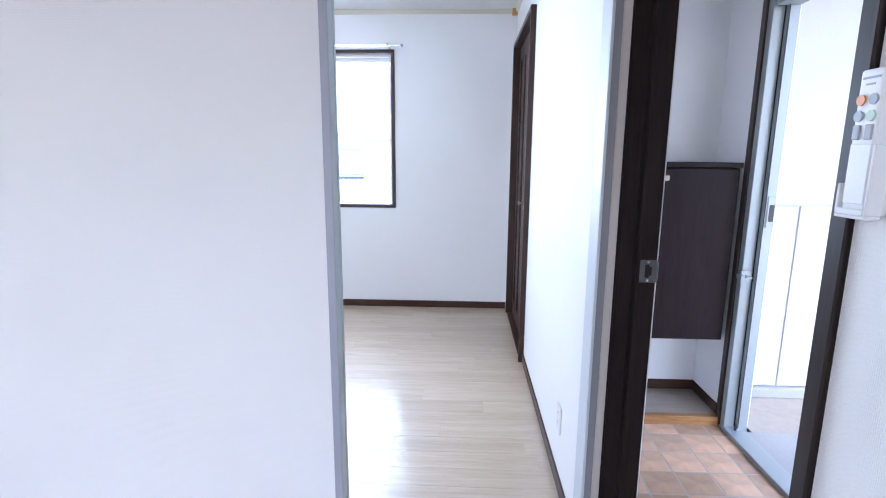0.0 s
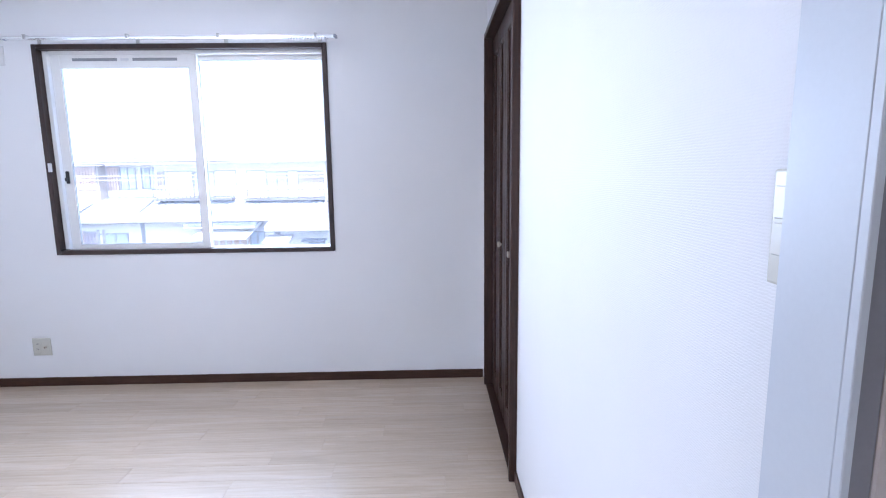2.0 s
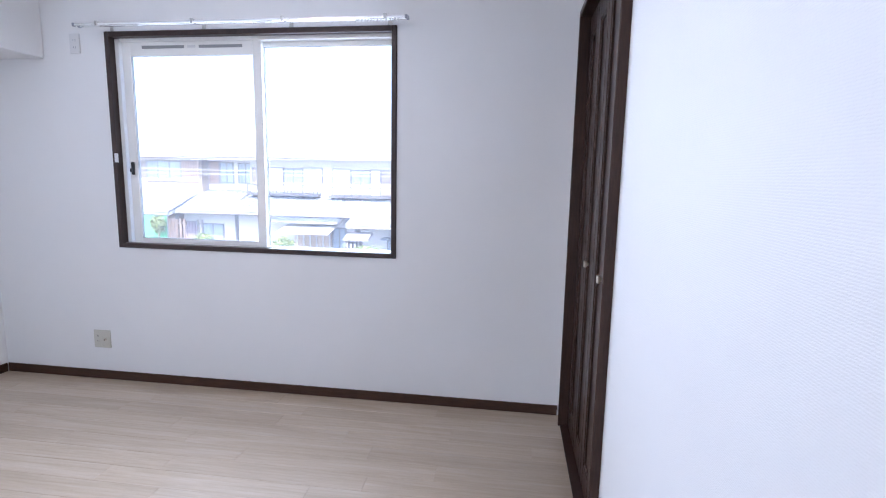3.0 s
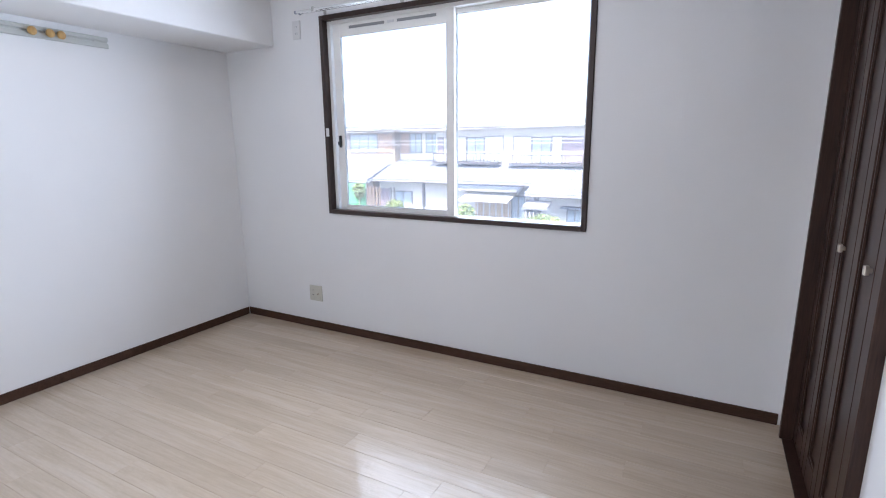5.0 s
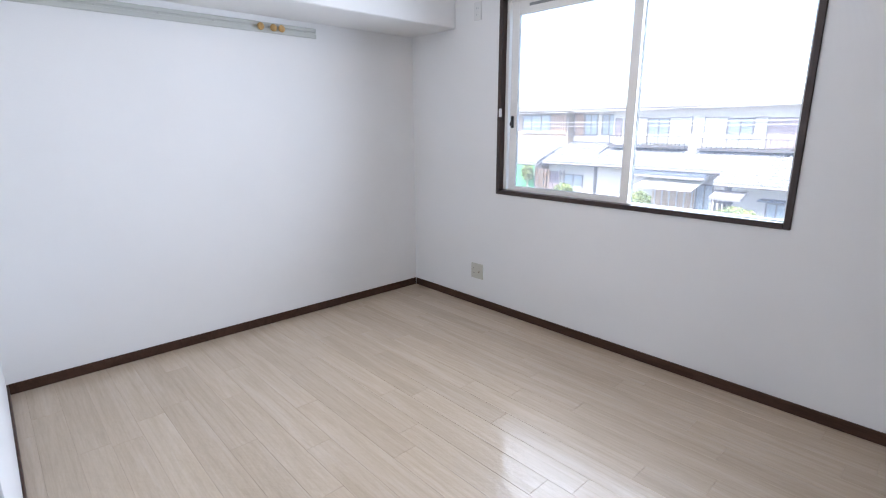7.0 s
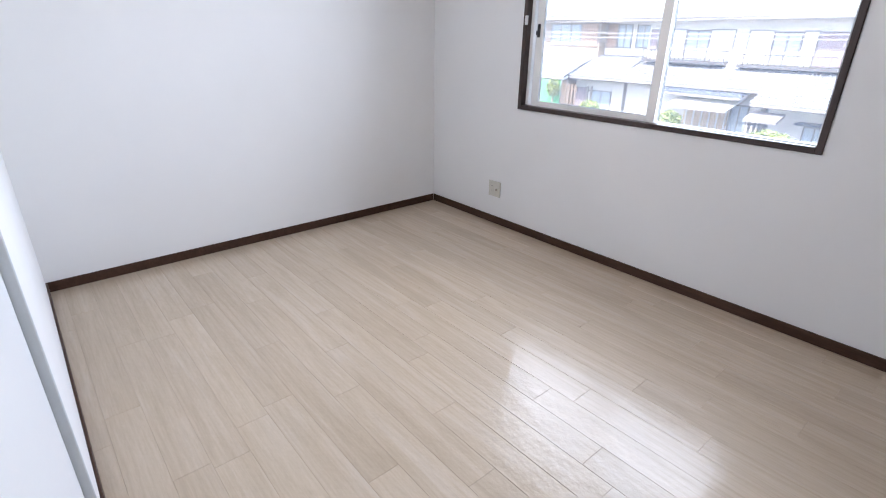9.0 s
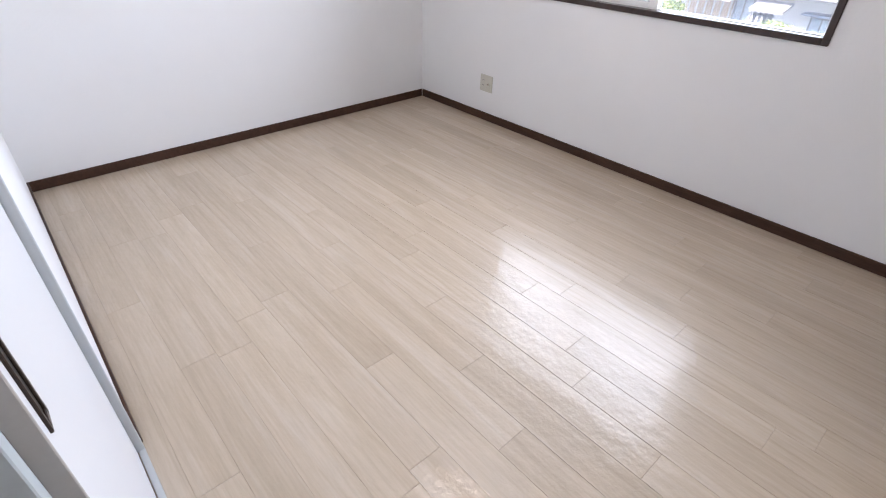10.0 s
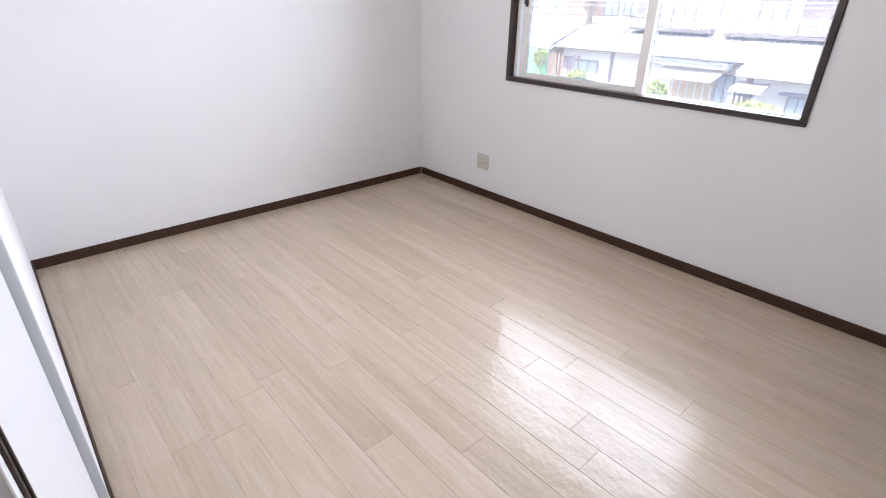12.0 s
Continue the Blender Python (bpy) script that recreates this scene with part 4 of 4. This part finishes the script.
def house_main():
    """The long two-storey house across the street."""
    h = thing("house", "two-storey stucco house with balconies and grey tiled roofs", "house")
    h.location.z = 0.18
    y = 26.4
    part("wall", boxes(((-13.4, y, GROUND - 0.3), (-2.0, y + 7, 2.0))), STUCCO, h)
    roof(h, -13.9, -1.5, y - 0.75, 2.08, y + 3.5, 2.34, ROOF_TILE)
    # upper floor
    shutter(h, -12.75, -11.58, 0.30, 1.52, y, SHUTTER, 2)
    house_window(h, -11.54, -10.48, 0.30, 1.52, y, 1)
    shutter(h, -10.44, -9.45, 0.30, 1.52, y, SHUTTER, 2)
    shutter(h, -8.85, -7.95, 0.20, 1.50, y, SHUTTER, 2)
    house_window(h, -7.92, -6.88, 0.20, 1.48, y, 1)
    shutter(h, -6.84, -6.38, 0.20, 1.48, y, SHUTTER, 1)
    shutter(h, -6.30, -5.10, 0.20, 1.45, y, SHUTTER_PLUM, 8)
    shutter(h, -13.25, -12.95, 0.62, 1.50, y, SHUTTER_PLUM, 2)
    balcony(h, -13.3, -9.50, 0.24, 0.68, y)
    balcony(h, -8.95, -5.00, 0.18, 0.60, y)
    part("trim_board", boxes(((-13.4, y - 0.03, 1.62), (-2.0, y - 0.001, 1.70))), SHUTTER, h)
    # lower roof and ground floor
    roof(h, -13.95, -1.5, y - 2.1, -0.70, y - 0.01, 0.02, ROOF_TILE)
    part("lower_wall", boxes(((-13.4, y - 1.3, GROUND - 0.3), (-7.3, y - 0.01, -0.70))), STUCCO, h)
    roof(h, -6.9, -1.5, y - 3.7, -1.02, y - 2.2, -0.55, ROOF_TILE)
    part("lower_wall", boxes(((-6.6, y - 2.6, GROUND - 0.3), (-2.2, y - 0.01, -0.85))), STUCCO, h)
    roof(h, -10.9, -7.7, y - 2.6, -0.97, y - 1.32, -0.74, ROOF_BLUE)
    c = part("porch_roof", boxes(((-10.4, y - 3.4, -1.50), (-7.9, y - 1.32, -1.45))), CORRUGATED, h, "pale corrugated porch roof")
    for v in c.data.vertices:
        if v.co.y > y - 2 and v.co.z < 0:
            v.co.z += 0.44
    part("downpipe", rod((-7.05, y - 1.42, GROUND - 0.3), (-7.05, y - 1.42, -0.9), 0.05, 8), IRON, h)
    d = part("entrance_door", boxes(((-10.4, y - 1.36, GROUND - 0.3), (-8.5, y - 1.302, -1.55))), PORCH_WOOD, h, "tan wooden lattice entrance")
    for i in range(6):
        part("door_bar", boxes(((-10.3 + i * 0.34, y - 1.40, GROUND - 0.3), (-10.24 + i * 0.34, y - 1.362, -1.6))), SHUTTER, d)
    aw = part("awning", boxes(((-5.5, y - 3.3, -1.64), (-4.5, y - 2.602, -1.58))), ROOF_BLUE, h, "dark window awning")
    house_window(h, -5.35, -4.6, -2.7, -1.72, y - 2.602, 1)
    house_window(h, -8.45, -7.72, -3.0, -1.35, y - 1.302, 1)
    return h

house_main()


def house_side():
    """The stucco house with a hipped lower roof, beside the long one."""
    h = thing("house", "two-storey tan stucco house with wooden shutters and tiled roofs", "house")
    h.location.z = 0.18
    y = 26.0
    part("wall", boxes(((-24.0, y + 0.3, GROUND - 0.3), (-16.1, y + 7, 2.1))), STUCCO_TAN, h)
    part("wall", boxes(((-16.1, y + 0.9, GROUND - 0.3), (-13.42, y + 7, 2.1))), STUCCO, h)
    roof(h, -24.4, -13.92, y - 0.35, 2.08, y + 3.9, 2.34, ROOF_TILE)
    y += 0.3
    house_window(h, -19.3, -17.25, 0.70, 1.80, y, 2)
    shutter(h, -17.22, -16.2, 0.68, 1.80, y, SHUTTER_TAN, 7)
    y2 = y + 0.6
    shutter(h, -16.0, -15.45, 0.62, 1.78, y2, SHUTTER_TAN, 4)
    house_window(h, -15.42, -14.6, 0.64, 1.78, y2, 1)
    house_window(h, -14.35, -13.5, 0.66, 1.76, y2, 1)
    roof(h, -24.0, -16.35, y - 2.4, -0.80, y - 0.01, 0.05, ROOF_TILE)
    roof(h, -16.3, -13.6, y - 1.9, -0.72, y2 - 0.01, 0.25, ROOF_TILE)
    part("lower_wall", boxes(((-24.0, y - 1.6, GROUND - 0.3), (-16.6, y - 0.01, -0.9))), STUCCO_TAN, h)
    part("lower_wall", boxes(((-16.4, y - 1.2, GROUND - 0.3), (-13.6, y2 - 0.01, -0.8))), STUCCO, h)
    shutter(h, -18.6, -17.4, -2.6, -1.0, y - 1.602, SHUTTER_TAN, 8)
    g = shutter(h, -16.35, -15.6, -2.3, -1.3, y - 1.202, SHUTTER_PLUM, 5)
    house_window(h, -15.4, -14.2, -2.3, -1.35, y - 1.202, 1)
    part("antenna_mast", rod((-15.4, y + 1.2, 2.2), (-15.4, y + 1.2, 3.6), 0.02, 8), IRON, h)
    return h

house_side()


def leafy(name, at, size, count, label, seed, category="bush"):
    """A shrub: a short forked stem and a crown of many small bent leaves."""
    rnd = random.Random(seed)
    b = thing(name, label, category)
    at = Vector(at)
    bm = bmesh.new()
    add_rod(bm, (at.x, at.y, GROUND), (at.x, at.y, at.z - size[2] * 0.2), 0.06, 8, 0.03)
    for k in range(5):
        a = rnd.uniform(0, 6.28)
        add_rod(bm, (at.x, at.y, at.z - size[2] * 0.6), at + Vector((math.cos(a) * size[0] * 0.6, math.sin(a) * size[1] * 0.6, size[2] * 0.3)), 0.025, 6, 0.01)
    part("stem", bm, SHUTTER_TAN, b)
    verts, faces = [], []
    for k in range(count):
        d = Vector((rnd.gauss(0, 1), rnd.gauss(0, 1), rnd.gauss(0, 1))).normalized()
        r = rnd.uniform(0.55, 1.0) * (1 + 0.18 * noise.noise(d * 2.5 + Vector((seed, 0, 0))))
        c = at + Vector((d.x * size[0] * r, d.y * size[1] * r, d.z * size[2] * r))
        u = Vector((rnd.gauss(0, 1), rnd.gauss(0, 1), rnd.gauss(0, 0.6))).normalized()
        w = u.cross(Vector((rnd.gauss(0, 1), rnd.gauss(0, 1), rnd.gauss(0, 1)))).normalized()
        s = rnd.uniform(0.05, 0.10)
        k0 = len(verts)
        verts += [c - u * s, c + w * s * 0.45, c + u * s, c - w * s * 0.45]
        faces.append((k0, k0 + 1, k0 + 2, k0 + 3))
    me = bpy.data.meshes.new("crown")
    me.from_pydata(verts, [], faces)
    me.materials.append(LEAF)
    ob = new("crown", me)
    ob.parent = b
    tagged(ob, "dense small yellow-green leaves", kind="stuff")
    return b

leafy("garden_bush", (-5.72, 21.6, -1.95), (0.74, 0.55, 0.40), 3200, "clipped yellow-green garden bush", 3)
leafy("garden_shrub", (-9.25, 21.4, -1.75), (0.5, 0.45, 0.5), 1500, "loose yellow-green garden shrub", 5)
leafy("garden_bush", (-13.55, 22.3, -1.68), (0.45, 0.45, 0.34), 1300, "clipped pale garden bush", 9)
leafy("garden_shrub", (-15.95, 22.6, -1.0), (0.36, 0.2, 0.42), 1100, "green climber over a mesh screen", 11)


def mesh_screen():
    s = thing("mesh_screen", "green mesh garden screen on thin posts", "screen")
    y = 22.9
    for x in (-16.9, -16.3, -15.72):
        part("post", rod((x, y, GROUND), (x, y, -0.66), 0.03, 8), IRON, s)
    part("mesh", boxes(((-16.9, y - 0.045, -2.6), (-15.72, y - 0.032, -0.66))), NET, s)
    return s

mesh_screen()


def garden_fence(x0, x1, y, z1, material, label):
    f = thing("garden_fence", label, "fence")
    part("rail", boxes(((x0, y, z1 - 0.25), (x1, y + 0.05, z1 - 0.17)), ((x0, y, GROUND + 0.4), (x1, y + 0.05, GROUND + 0.48))), material, f)
    n = int((x1 - x0) / 0.16)
    for i in range(n):
        x = x0 + (x1 - x0) * (i + 0.5) / n
        part("slat", boxes(((x - 0.05, y - 0.025, GROUND), (x + 0.05, y - 0.001, z1))), material, f)
    return f

garden_fence(-15.68, -14.75, 22.9, -0.78, FENCE_TAN, "tan wooden slat garden fence")
garden_fence(-14.4, -13.95, 23.1, -0.80, IRON_DARK, "dark slatted garden gate")
garden_fence(-6.85, -6.15, 22.6, -1.34, IRON_DARK, "dark slatted garden gate")
gate_roof = tagged(part("gate_roof", prism([(22.2, -1.32), (23.0, -1.12), (23.0, -1.22), (22.2, -1.42)], 0, -6.9, -5.8), IRON), "small dark roof over the garden gate", "roof")


def overhead_cable(x0, x1, y, z0, z1, sag, r=0.008):
    bm = bmesh.new()
    n = 24
    pts = [Vector((x0 + (x1 - x0) * i / n, y, z0 + (z1 - z0) * i / n - sag * 4 * (i / n) * (1 - i / n))) for i in range(n + 1)]
    for a, b in zip(pts, pts[1:]):
        add_rod(bm, a, b, r, 6)
    return tagged(part("overhead_cable", bm, CABLE), "pale overhead cable strung across the street", "cable", "overhead cables")

for z0, z1, sag in ((2.0, 2.35, 0.35), (1.78, 1.75, 0.30), (1.62, 1.70, 0.32), (2.3, 2.2, 0.4)):
    overhead_cable(-24, 8, 17.0, z0, z1, sag)


def utility_pole(x):
    u = thing("utility_pole", "pale concrete utility pole carrying overhead cables", "utility pole", group="utility poles")
    part("pole", rod((x, 17.0, GROUND), (x, 17.0, 5.5), 0.17, 16, 0.10), CONCRETE, u)
    part("crossarm", boxes(((x - 0.05, 16.2, 4.6), (x + 0.05, 17.8, 4.7))), IRON, u)

utility_pole(-24)
utility_pole(8)

# ---- pieces of the floors and the gallery wall ----
def chamfered_block(name, lx, ly, depth, chamfer, material):
    x, y, c = lx / 2, ly / 2, chamfer
    verts = [(-x, -y, -depth), (x, -y, -depth), (x, y, -depth), (-x, y, -depth), (-x, -y, -c), (x, -y, -c), (x, y, -c), (-x, y, -c),
             (-x + c, -y + c, 0), (x - c, -y + c, 0), (x - c, y - c, 0), (-x + c, y - c, 0)]
    faces = [(3, 2, 1, 0), (8, 9, 10, 11)]
    for i in range(4):
        j = (i + 1) % 4
        faces += [(i, j, 4 + j, 4 + i), (4 + i, 4 + j, 8 + j, 8 + i)]
    me = bpy.data.meshes.new(name)
    me.from_pydata(verts, [], faces)
    me.materials.append(material)
    return me


PW, PL, GAP = 0.1234, 0.98, 0.0003
ENDS = {-2: -0.25, 0: -0.44, 2: -0.315, 3: -0.62, 4: 0.02, 5: -0.315, 6: -0.437, 7: 0.214, 8: 0.325, 9: -0.205, 10: 0.443}
rnd = random.Random(7)
plank_meshes = {}
for row in range(-5, 19):
    ya, yb = 2.150 + row * PW, 2.150 + (row + 1) * PW
    ya, yb = max(ya, NEAR - 0.09), min(yb, FAR)
    if yb - ya < 0.01:
        continue
    end = ENDS.get(row, rnd.uniform(-0.9, 0.05))
    x = end - PL * math.ceil((end - WEST) / PL)
    while x < EAST + 0.09:
        xa, xb = max(x, WEST), min(x + PL, EAST + 0.09)
        x += PL
        if xb - xa < 0.02:
            continue
        key = (round(xb - xa, 3), round(yb - ya, 3))
        if key not in plank_meshes:
            plank_meshes[key] = chamfered_block("plank", key[0] - GAP, key[1] - GAP, 0.01, 0.0010, PLANK)
        ob = new("plank", plank_meshes[key])
        ob.parent = floor
        ob.location = ((xa + xb) / 2, (ya + yb) / 2, 0)

tile_mesh = chamfered_block("tile", 0.1545, 0.1545, 0.02, 0.0025, TILE)
for i in range(-2, 3):
    for j in range(-15, 2):
        xa, ya = 1.211 + 0.1605 * i, 2.305 + 0.16 * j
        xb, yb = min(xa + 0.1605, ENT_X + 0.0), min(ya + 0.16, 2.562)
        if ya < -0.15 or xb - xa < 0.03:
            continue
        me = tile_mesh
        if xb - xa < 0.155 or yb - ya < 0.155:
            me = chamfered_block("tile", xb - xa - 0.0055, yb - ya - 0.0055, 0.02, 0.0025, TILE)
        ob = new("tile", me)
        ob.parent = entrance_floor
        ob.location = ((xa + xb) / 2, (ya + yb) / 2, -0.06)

low = chamfered_block("panel", 0.438, 1.075, 0.012, 0.002, PANEL)
high = chamfered_block("panel", 0.896, 1.40, 0.02, 0.003, PANEL)
for i in range(7):
    ob = new("panel", low)
    ob.parent = gallery
    ob.matrix_world = pose(1.90 + 0.45 * i, 2.9325, 0.545, 90, 0, 0)
for i in range(3):
    ob = new("panel", high)
    ob.parent = gallery
    ob.matrix_world = pose(2.215 + 0.90 * i, 2.9245, 1.795, 90, 0, 0)
